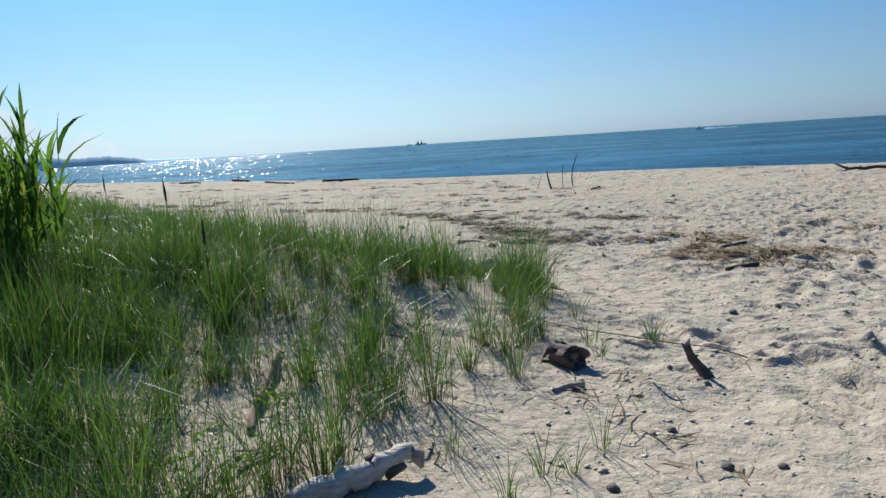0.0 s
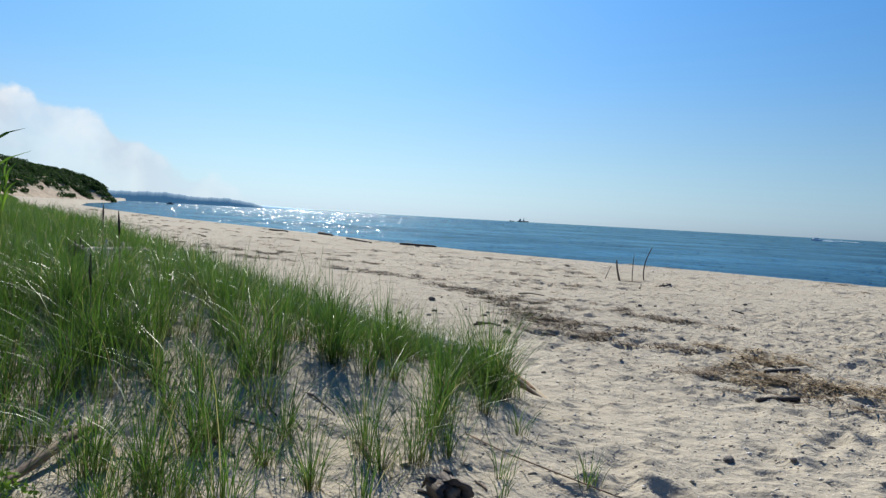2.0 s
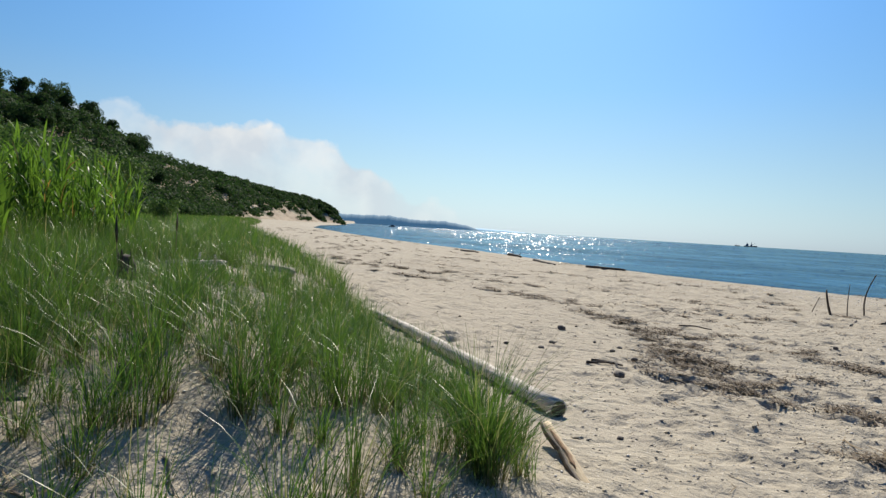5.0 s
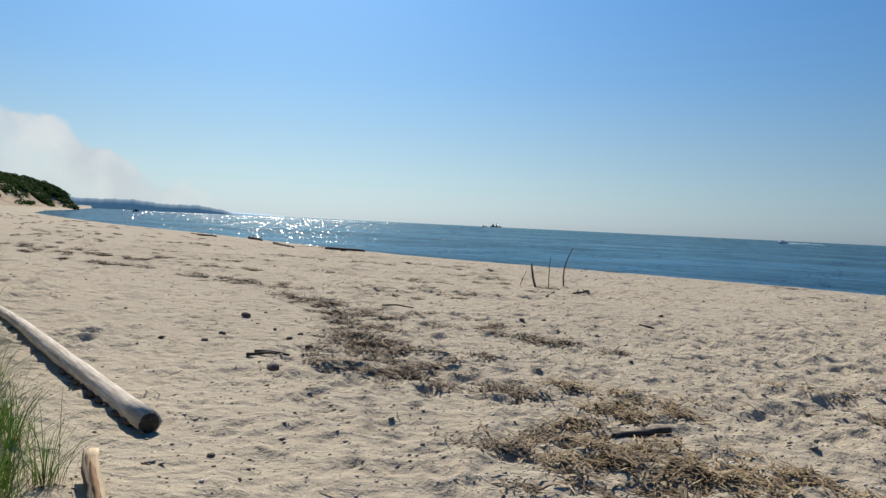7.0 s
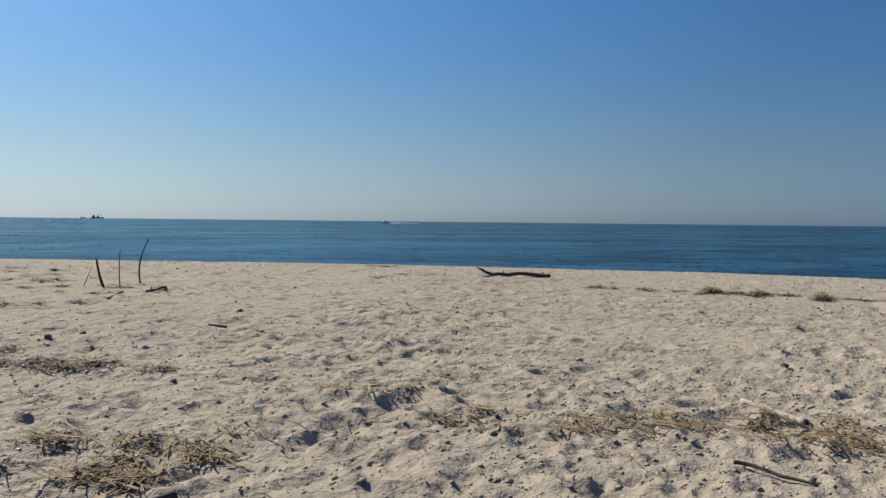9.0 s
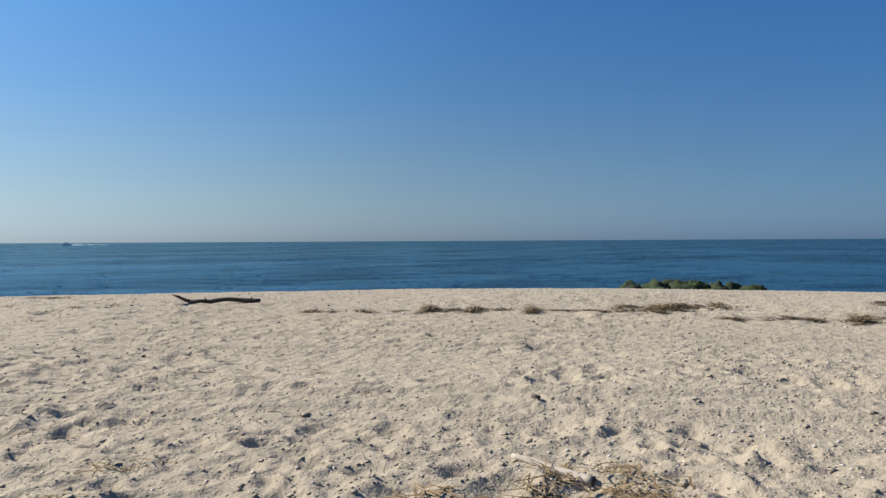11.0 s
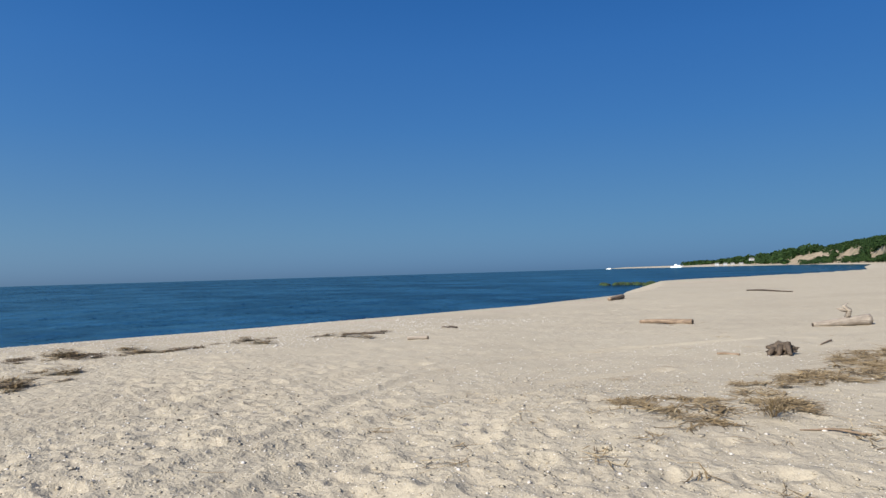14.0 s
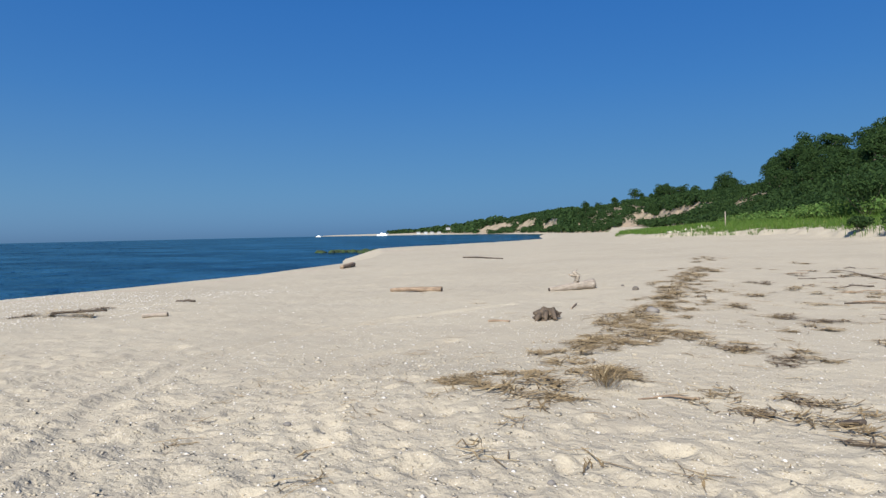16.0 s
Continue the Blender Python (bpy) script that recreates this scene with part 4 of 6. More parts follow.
def leafy_bush(name, label, m, height, spread, seed, mat=SHRUB, leaf=0.05, count=260):
    rs2 = np.random.RandomState(seed)
    t = thing(name, m, label, "bush", "bushes")
    vs, fs, off = [], [], 0
    tips = []
    for k in range(6):
        a = k * 1.05 + rs2.uniform(0, 0.6)
        tip = (math.cos(a) * spread * rs2.uniform(0.3, 0.8), math.sin(a) * spread * rs2.uniform(0.3, 0.8), height * rs2.uniform(0.55, 0.92))
        V, F = tube(wiggly((0, 0, -0.1), tip, 5, 0.12, seed + k), np.linspace(0.035, 0.01, 5), 5)
        vs.append(V), fs.append(F + off)
        off += len(V)
        tips.append(tip)
    put("stem", mesh_np("stem", np.concatenate(vs), np.concatenate(fs)), BARK, t)
    c = np.array(tips + [(rs2.uniform(-.6, .6) * spread, rs2.uniform(-.6, .6) * spread, height * rs2.uniform(0.35, 0.9)) for _ in range(10)])
    V, F, A = leaf_cloud(c, spread * rs2.uniform(0.3, 0.5, len(c)), count, leaf, rs2, 0.9)
    put("crown", mesh_np("crown", V, F, A), mat, t)
    return t


leafy_bush("bush", "tall leafy green bush among the reeds", pose(-9.6, 9.3, gz(-9.6, 9.3)), 2.3, 1.1, 2)
leafy_bush("bush", "tall leafy green bush behind the reeds", pose(-8.6, 6.2, gz(-8.6, 6.2)), 3.2, 1.4, 3)
leafy_bush("bush", "low small-leaved bush at the foot of the reeds", pose(-5.4, 4.9, gz(-5.4, 4.9)), 1.15, 0.8, 12, leaf=0.026, count=150)
leafy_bush("bush", "low small-leaved bush at the foot of the reeds", pose(-4.6, 5.5, gz(-4.6, 5.5)), 0.95, 0.6, 13, leaf=0.028, count=150)
leafy_bush("bush", "low small-leaved bush at the foot of the reeds", pose(-3.9, 5.2, gz(-3.9, 5.2)), 0.7, 0.6, 14, WEED, leaf=0.026, count=110)
leafy_bush("bush", "small-leaved bush growing up through the reeds", pose(-5.7, 7.6, gz(-5.7, 7.6)), 2.5, 0.8, 15, leaf=0.035, count=120)
for k, (x, y, hgt) in enumerate(((-24.5, 27, 1.1), (-27, 32, 1.4), (-24, 20.5, 1.4))):
    leafy_bush("bush", "low green shrub in tall grass below the bluff", pose(x, y, gz(x, y), 0, 0, k * 70), hgt, hgt * 0.7, 80 + k, leaf=0.06, count=130)
leafy_bush("bush", "low dark green bush at the foot of the bluff", pose(-24, 22, gz(-24, 22)), 3.4, 2.2, 4, leaf=0.09)
leafy_bush("bush", "low dark green bush at the foot of the bluff", pose(-33, 30, gz(-33, 30)), 4.2, 3.0, 6, leaf=0.11)
leafy_bush("bush", "rounded green bush at the edge of the meadow", pose(-46, 45, gz(-46, 45)), 4.6, 3.6, 7, leaf=0.14)
leafy_bush("bush", "rounded green bush at the edge of the meadow", pose(24, -86, gz(24, -86)), 5.0, 4.2, 8, LEAF, leaf=0.16)
for k, (x, y, hgt) in enumerate(((16.6, -55.5, 1.5), (13.8, -53, 1.7), (11.0, -51, 1.8), (20.5, -61, 1.0))):
    leafy_bush("bush", "low dark green bush at the edge of the meadow", pose(x, y, gz(x, y), 0, 0, k * 60), hgt, hgt * 1.2, 120 + k, LEAF, leaf=0.09, count=170)
leafy_bush("bush", "low sprawling green bush beside bare sand", pose(13, -56, gz(13, -56)), 2.6, 3.0, 9, LEAF, leaf=0.14)

tuft_rs = np.random.RandomState(21)


def grass_tuft(x, y, height, blades, label):
    """A lone tuft on open sand: green blades round a straw-coloured foot."""
    n = blades
    a = tuft_rs.uniform(0, 2 * np.pi, n)
    r = np.abs(tuft_rs.normal(0, 0.03 * (1 + n / 130), n))
    roots = np.stack([np.cos(a) * r, np.sin(a) * r, np.full(n, -0.03)], 1)
    V, F, A = ribbons(roots, height * tuft_rs.uniform(0.45, 1.1, n), np.full(n, 0.0055), a + tuft_rs.normal(0, 0.5, n), tuft_rs.uniform(0.2, 0.9, n), 4, 1.2, tuft_rs)
    ob = put("grass_tuft", mesh_np("grass_tuft", V, F, A), GRASS)
    ob.matrix_basis = pose(x, y, gz(x, y))
    tagged(ob, label, "grass", "lone grass tufts")


for (x, y), hgt, nb in (((1.63, 5.05), 0.3, 34), ((1.13, 4.97), 0.42, 26), ((1.14, 4.69), 0.3, 16), ((0.51, 4.28), 0.52, 34), ((0.46, 2.96), 0.36, 20), ((0.79, 3.24), 0.36, 16), ((0.58, 2.96), 0.3, 18),
                        ((0.27, 2.79), 0.3, 18), ((1.14, 3.84), 0.12, 18), ((1.24, 6.98), 0.4, 16), ((1.0, 6.84), 1.0, 190), ((0.9, 7.0), 0.92, 150),
                        ((0.92, 7.82), 0.6, 60), ((0.82, 5.14), 0.5, 36), ((0.21, 4.36), 0.6, 60), ((-0.24, 3.80), 0.55, 60), ((0.25, 6.92), 0.62, 60),
                        ((0.51, 6.99), 0.6, 60), ((1.23, 5.83), 0.45, 22), ((0.05, 3.21), 0.4, 22), ((-0.28, 4.03), 0.6, 50), ((-0.52, 3.76), 0.55, 40),
                        ((0.98, 3.18), 0.08, 12), ((-0.78, 4.15), 0.6, 60), ((0.41, 8.28), 0.6, 60), ((0.28, 6.23), 0.6, 60)):
    grass_tuft(x, y, hgt, nb, "small tuft of green dune grass on open sand" if hgt < 0.5 else "tall tuft of green dune grass in pale sand")

# low broad-leaved weeds at the foot of the grass
rs = np.random.RandomState(31)
wx, wy = rs.uniform(-3.8, -0.8, 60), rs.uniform(1.6, 4.4, 60)
ok = (inside_plants(wx, wy) > -0.25) & (inside_plants(wx, wy) < 1.6)
wx, wy = wx[ok], wy[ok]
V, F, A = leaf_cloud(np.stack([wx, wy, ground_z(wx, wy) + 0.07], 1), rs.uniform(0.06, 0.12, len(wx)), 34, 0.016, rs)
tagged(put("beach_weeds", mesh_np("beach_weeds", V, F, A), WEED), "low broad-leaved green weeds creeping over sand", "weeds", kind="stuff")

# a few dark seed stalks standing above the grass
for (x, y), hgt in (((-2.7, 7.5), 0.78), ((-1.76, 5.6), 0.72), ((-4.4, 9.9), 0.75)):
    t = thing("seed_stalk", pose(x, y, gz(x, y) + 0.0, 0, 0, x * 50), "dark upright seed stalk standing in the grass", "plant", "seed stalks")
    V, F = tube([(0, 0, -0.05), (0.01, 0, hgt * 0.5), (0.03, 0, hgt)], (0.006, 0.005, 0.004), 5)
    put("stalk", mesh_np("stalk", V, F), BROWN, t)
    V, F = tube([(0.02, 0, hgt * 0.72), (0.026, 0, hgt * 0.85), (0.032, 0, hgt * 1.02)], (0.008, 0.016, 0.003), 6, 0.3, 3)
    put("seed_head", mesh_np("seed_head", V, F), DARK, t, "dark seed head")


# ---- driftwood ----
def limb(name, points, radii, mat, parent, seed, sides=10, rough=0.08, label=""):
    V, F = tube(points, radii, sides, rough, seed)
    return put(name, mesh_np(name, V, F, smooth=True), mat, parent, label)


def lying_log(name, a, b, r0, r1, mat, label, category="driftwood", seed=1, sway=0.04, lift=0.75, n=16, rough=0.07, group="driftwood", end=ENDGRAIN, stub=0):
    """A log or stick lying on the sand from a to b, with cut or broken ends and stubs of branches."""
    a, b = Vector((*a, 0)), Vector((*b, 0))
    a.z, b.z = gz(a.x, a.y) + r0 * lift, gz(b.x, b.y) + r1 * lift
    mid = (a + b) / 2
    t = thing(name, Matrix.Translation(mid) @ (b - a).to_track_quat("X", "Z").to_matrix().to_4x4(), label, category, group)
    L = (b - a).length
    P = wiggly((-L / 2, 0, 0), (L / 2, 0, 0), n, min(sway, L * 0.05), seed)
    P[:, 2] = np.abs(P[:, 2]) * 0.7
    rad = np.linspace(r0, r1, n) * (1 + 0.06 * np.sin(np.linspace(0, 9, n) + seed))
    limb("shaft", P, rad, mat, t, seed, 12, rough)
    if end:
        for k, e in ((0, -1), (-1, 1)):
            d = P[k] - P[k + (1 if k == 0 else -1)]
            d = d / np.linalg.norm(d)
            limb("end_face", [P[k] - d * rad[k] * 0.1, P[k] + d * rad[k] * 0.06], (rad[k] * 0.93, rad[k] * 0.82), end, t, seed + 5, 12, 0.06, "dark weathered end grain")
    rr = np.random.RandomState(seed)
    for k in range(stub):
        i = rr.randint(2, n - 2)
        an = rr.uniform(0.3, 2.8)
        tip = P[i] + np.array([rr.uniform(-1, 1) * r0, math.cos(an) * r0 * 2.6, math.sin(an) * r0 * 2.6])
        limb("branch_stub", [P[i], (P[i] + tip) / 2, tip], (rad[i] * 0.45, rad[i] * 0.35, rad[i] * 0.2), mat, t, seed + k, 7, 0.12)
    return t


pole = lying_log("washed_up_pole", (0.90, 8.96), (-3.26, 13.08), 0.085, 0.06, SILVER, "long silver-grey wooden pole lying at the edge of the grass", seed=4, sway=0.03)
for k in range(9):                             # bark still clinging underneath
    x = -2.75 + 0.22 * k
    limb("bark_flake", [(x, 0.062, -0.03 - 0.01 * (k % 3)), (x + 0.09, 0.078, -0.05), (x + 0.2, 0.06, -0.045)], (0.012, 0.03, 0.008), BARK, pole, 90 + k, 7, 0.3, "dark bark clinging underneath")
# split slab of pale wood rising out of the sand, bark along one edge
sa, sb = Vector((1.50, 7.36, gz(1.50, 7.36) - 0.03)), Vector((1.03, 8.06, gz(1.03, 8.06) + 0.12))
t = thing("split_wood_slab", Matrix.Translation(sa) @ (sb - sa).to_track_quat("X", "Z").to_matrix().to_4x4(), "pale split slab of wood with bark along one edge", "driftwood", "driftwood")
rr = np.random.RandomState(14)
for name, lo, hi, top, mat, label in (("slab", -0.036, 0.034, 0.026, SPLITWOOD, ""), ("bark_edge", 0.030, 0.054, 0.030, BARK, "dark flaking bark"), ("rot_streak", -0.012, 0.024, 0.034, RUSTWOOD, "rust-brown rotten streak")):
    n = 15
    u = np.linspace(-0.05, (sb - sa).length, n) if name != "rot_streak" else np.linspace(0.2, (sb - sa).length - 0.12, n)
    wav = 0.006 * np.sin(u * 11) + rr.normal(0, 0.0025, n)
    V, F = [], []
    for k in range(n):
        pinch = 1.0 if name == "slab" else min(1.0, 6 * min(k, n - 1 - k) / n + 0.1)
        c, w = (lo + hi) / 2, (hi - lo) / 2 * pinch * (1 + rr.uniform(-0.12, 0.12))
        for y2, z2 in ((-w, -0.012), (w, -0.012), (w * 0.9, top * 0.7), (w * 0.25, top), (-w * 0.3, top), (-w * 0.9, top * 0.75)):
            jag = rr.uniform(-0.035, 0.02) if k == n - 1 and name != "rot_streak" else 0
            V.append((u[k] + jag, c + y2 + wav[k], z2 + rr.normal(0, 0.001)))
    for k in range(n - 1):
        for q in range(6):
            F.append((k * 6 + q, k * 6 + 6 + q, k * 6 + 6 + (q + 1) % 6, k * 6 + (q + 1) % 6))
    e = (n - 1) * 6
    F += [(0, 1, 2, 5), (5, 2, 3, 4), (e + 5, e + 2, e + 1, e), (e + 4, e + 3, e + 2, e + 5)]
    put(name, mesh_np(name, np.array(V), np.array(F)), mat, t, label)
# bleached log with a dark knot and a broken, forked head
bw = [(-0.65, 2.73, 0.035), (-0.51, 2.81, 0.045), (-0.35, 2.88, 0.055), (-0.23, 2.97, 0.085), (-0.14, 3.02, 0.085), (-0.09, 3.01, 0.01)]
t = thing("bleached_log", pose(bw[2][0], bw[2][1], gz(bw[2][0], bw[2][1])), "twisted bleached driftwood log with a forked broken head", "driftwood", "driftwood")
bw = [(x - bw[2][0], y - bw[2][1], z) for x, y, z in bw]
run = np.array([np.interp(np.linspace(0, 4, 19), range(5), [p[k] for p in bw[:5]]) for k in range(3)]).T
limb("trunk", run + np.random.RandomState(3).normal(0, 0.006, run.shape), np.interp(np.linspace(0, 4, 19), range(5), (0.04, 0.055, 0.056, 0.044, 0.036)), BLEACHED, t, 8, 14, 0.16)
limb("broken_head", [bw[4], (np.array(bw[4]) + bw[5]) / 2 + np.array((0.01, 0, 0.015)), bw[5]], (0.034, 0.03, 0.008), GREYWOOD, t, 9, 9, 0.3)
limb("knot", [np.array(run[11]) + np.array((0, 0.01, -0.01)), np.array(run[11]) + np.array((-0.02, 0.0, 0.055))], (0.035, 0.02), BARK, t, 10, 9, 0.35, "dark rotten knot")
limb("branch_stub", [run[6], run[6] + np.array((0.01, 0.02, 0.07)), run[6] + np.array((0.03, 0.03, 0.105))], (0.024, 0.016, 0.008), BLEACHED, t, 11, 8, 0.2)
# shade of the hollow underside, drawn as a dark solid limb
limb("hollow", [np.array(run[12]) + np.array((0.03, -0.03, -0.03)), np.array(run[16]) + np.array((0.01, -0.03, -0.035))], (0.03, 0.02), BARK, t, 12, 8, 0.3, "dark solid limb standing for shade in the hollow underside")
lying_log("driftwood_stick", (-0.28, 3.38), (-0.17, 3.19), 0.01, 0.012, BLEACHED, "short pale stick lying among grass", seed=57, sway=0.01, end=None)
# pale log added in place of a brightly lit patch of white sand
lying_log("bleached_log", (-4.75, 11.25), (-5.6, 10.75), 0.07, 0.05, SILVER, "bleached log standing for bright lit sand in a gap in the grass", seed=9, sway=0.08, stub=3, rough=0.12)
pa, pb2 = (14.86, 24.41), (16.26, 23.23)
t = lying_log("driftwood_log", pa, pb2, 0.045, 0.07, DARK, "dark crooked driftwood log with a raised tip on the open beach", seed=12, sway=0.14, stub=2, end=None)
half = math.hypot(pb2[0] - pa[0], pb2[1] - pa[1]) / 2
limb("raised_tip", [(-half + 0.12, 0, 0.0), (-half - 0.08, 0, 0.05), (-half - 0.25, 0, 0.14), (-half - 0.42, 0.02, 0.2)], (0.05, 0.046, 0.036, 0.014), DARK, t, 15, 9, 0.1)
lying_log("driftwood_log", (22.75, -5.38), (21.33, -5.96), 0.055, 0.085, BROWN, "pale brown barkless log on smooth sand", seed=14, sway=0.03)
lying_log("half_buried_log", (-5.5, 13.98), (-6.5, 12.2), 0.1, 0.07, GREYWOOD, "thick weathered log half hidden in dune grass", seed=16, sway=0.05)
lying_log("weathered_plank", (9.00, 10.02), (8.95, 9.39), 0.022, 0.032, BLEACHED, "short bleached plank on dry seaweed", seed=18, sway=0.01)
lying_log("weathered_plank", (23.03, 1.80), (22.73, 1.39), 0.05, 0.05, GREYWOOD, "short grey plank lying on shelly sand", seed=20, sway=0.01)
lying_log("driftwood_board", (4.11, 9.64), (4.59, 9.93), 0.025, 0.03, DARK, "dark wet board lying on seaweed", seed=22, sway=0.02)
lying_log("driftwood_stick", (11.33, 3.03), (10.92, 2.64), 0.007, 0.014, BROWN, "thin brown stick lying on the sand", seed=24, sway=0.03, end=None)
lying_log("driftwood_stick", (16.27, -1.35), (15.90, -1.49), 0.02, 0.02, BROWN, "thin brown stick lying on the sand", seed=25, sway=0.02, end=None)
lying_log("driftwood_stick", (5.63, 16.33), (5.88, 16.35), 0.018, 0.016, DARK, "short dark stick on trodden sand", seed=26, sway=0.03, end=None)
lying_log("driftwood_stick", (0.69, 4.00), (0.89, 4.08), 0.012, 0.022, GREYWOOD, "short grey stick lying on pebbly sand", seed=28, sway=0.015)
lying_log("driftwood_stick", (3.56, 8.21), (3.98, 8.30), 0.03, 0.03, DARK, "dark broken stick among dry seaweed", seed=30, sway=0.03, stub=1, end=None)
lying_log("driftwood_stick", (1.56, 11.56), (2.02, 11.16), 0.012, 0.008, DARK, "thin dark stick lying in seaweed", seed=32, sway=0.03, end=None)
lying_log("driftwood_stick", (7.66, 8.92), (7.81, 8.47), 0.013, 0.008, DARK, "thin bent dark stick on sand", seed=33, sway=0.06, end=None, stub=1)
lying_log("driftwood_stick", (0.51, 11.91), (0.83, 11.96), 0.02, 0.012, DARK, "short dark stick on trodden sand", seed=34, sway=0.03, end=None)
lying_log("driftwood_stick", (16.19, -4.40), (15.79, -3.51), 0.018, 0.012, BROWN, "pale stick poking out of smooth sand", seed=35, sway=0.01, end=None)
lying_log("driftwood_stick", (0.53, 12.11), (0.93, 12.13), 0.02, 0.012, DARK, "short dark stick on trodden sand", seed=36, sway=0.03, end=None)
lying_log("driftwood_stick", (11.68, -13.80), (13.99, -17.62), 0.03, 0.015, GREYWOOD, "tangled grey branch on the upper beach", seed=37, sway=0.15, end=None, stub=3)
lying_log("driftwood_stick", (1.16, 17.11), (1.75, 17.04), 0.014, 0.01, DARK, "short dark stick on trodden sand", seed=38, sway=0.03, end=None)
lying_log("driftwood_log", (-4.78, 40.31), (-3.75, 41.40), 0.07, 0.05, DARK, "dark log lying near the water", seed=39, sway=0.05, end=None)
lying_log("driftwood_log", (-10.22, 46.13), (-7.44, 40.84), 0.07, 0.05, DARK, "dark log lying near the water", seed=41, sway=0.05, end=None)
lying_log("driftwood_log", (-18.40, 53.98), (-16.33, 52.36), 0.07, 0.05, DARK, "dark log lying near the water", seed=42, sway=0.05, end=None)
lying_log("driftwood_log", (-13.80, 51.84), (-12.13, 49.59), 0.11, 0.06, DARK, "dark stump with a pale root near the water", seed=43, sway=0.05, stub=2, end=None)
lying_log("driftwood_log", (-5.86, 41.34), (-3.90, 41.29), 0.07, 0.05, DARK, "dark log lying near the water", seed=44, sway=0.05, end=None)
lying_log("driftwood_stick", (25.96, 2.51), (25.44, 1.46), 0.03, 0.02, DARK, "thin dark branch on shelly sand", seed=45, sway=0.12, end=None, stub=2)
lying_log("driftwood_stick", (26.09, -0.65), (25.43, -0.81), 0.02, 0.03, DARK, "thin dark branch on shelly sand", seed=46, sway=0.1, end=None, stub=2)
lying_log("driftwood_log", (37.06, -16.97), (35.89, -15.12), 0.14, 0.1, BROWN, "brown log lying near the water", seed=47, sway=0.04, end=None)
lying_log("driftwood_stick", (37.96, -27.67), (34.20, -26.93), 0.05, 0.04, DARK, "dark branch on the wrack line", seed=48, sway=0.1, end=None)
lying_log("driftwood_stick", (9.75, 2.78), (9.63, 2.60), 0.03, 0.025, DARK, "short dark wood scrap in dry seaweed", seed=49, sway=0.01, end=None)

# vine runner across the sand
vx = [(0.89, 5.57), (1.17, 5.34), (1.46, 5.11), (1.77, 4.92), (1.98, 4.76), (2.08, 4.47)]
t = thing("dry_vine", pose(vx[2][0], vx[2][1], gz(*vx[2])), "thin dry brown vine trailing over sand", "vine")
P = [(x - vx[2][0], y - vx[2][1], gz(x, y) - gz(*vx[2]) + 0.02 + 0.02 * (i % 2)) for i, (x, y) in enumerate(vx)]
limb("runner", P, (0.005,) * 6, BROWN, t, 3, 5, 0.1)
limb("side_shoot", [P[4], (P[4][0] + 0.15, P[4][1] + 0.02, P[4][2] + 0.03)], (0.004, 0.002), BROWN, t, 4, 5, 0.1)

# dead sticks and a pale slab of wood in the grass
lit = np.random.RandomState(19)
for k in range(26):
    x, y = lit.uniform(-3.2, 1.1), lit.uniform(2.4, 5.6)
    if inside_plants(np.array([x]), np.array([y]))[0] < -0.5:
        continue
    a, ln = lit.uniform(0, 6.28), lit.uniform(0.1, 0.34)
    lying_log("twig", (x - math.cos(a) * ln / 2, y - math.sin(a) * ln / 2), (x + math.cos(a) * ln / 2, y + math.sin(a) * ln / 2), lit.uniform(0.006, 0.014), lit.uniform(0.003, 0.008),
              (DARK, BROWN, GREYWOOD)[k % 3], "dead twig lying on sand among the grass", "twig", seed=200 + k, sway=0.04, end=None, stub=k % 2, n=7, group="twigs")
lying_log("weathered_plank", (-4.02, 5.82), (-5.49, 7.78), 0.06, 0.07, SILVER, "short silvery board half hidden in grass", seed=240, sway=0.01)
lying_log("branch", (-0.95, 3.39), (-1.05, 4.59), 0.02, 0.028, BROWN, "brown branch lying under the grass", seed=241, sway=0.05, end=None, stub=2)

# hollow log chunk
cx, cy = (0.89, 4.49)
t = thing("hollow_log_chunk", pose(cx, cy, gz(cx, cy) + 0.06, 0, -6, -62), "dark charred chunk of hollow log on sand", "driftwood", "driftwood")
ang = np.linspace(0, 2 * np.pi, 28, endpoint=False)
rr = np.random.RandomState(4)
outer = 0.078 * (1 + 0.10 * np.sin(ang * 2 + 1) + 0.05 * np.sin(ang * 5) + rr.uniform(-0.05, 0.05, 28))
V, F = [], []
for x, k in ((-0.13, 0.85), (-0.1, 0.96), (-0.06, 0.93), (-0.02, 1.02), (0.03, 0.97), (0.075, 1.03), (0.095, 0.97), (0.098, 0.72), (0.04, 0.6), (-0.02, 0.5), (-0.06, 0.1)):
    broken = np.clip(np.sin(ang - 0.6), 0, 1) ** 2 * 0.07 * (x > 0.06)
    jag = rr.uniform(-0.022, 0.022, 28) * (abs(x) > 0.07) + rr.uniform(-0.006, 0.006, 28)
    V.append(np.stack([x + jag - broken, np.cos(ang) * outer * k * rr.uniform(0.95, 1.05, 28), np.sin(ang) * outer * k], 1))
V = np.concatenate(V)
for i in range(10):
    for j in range(28):
        F.append((i * 28 + j, i * 28 + (j + 1) % 28, (i + 1) * 28 + (j + 1) % 28, (i + 1) * 28 + j))
put("shell_of_bark", mesh_np("shell_of_bark", V, np.array(F)), BARK, t)
limb("heartwood", [(-0.08, 0, 0), (0.0, 0, 0), (0.055, 0.012, -0.012)], (0.03, 0.038, 0.042), BROWN, t, 5, 12, 0.2, "brown rotted heartwood")
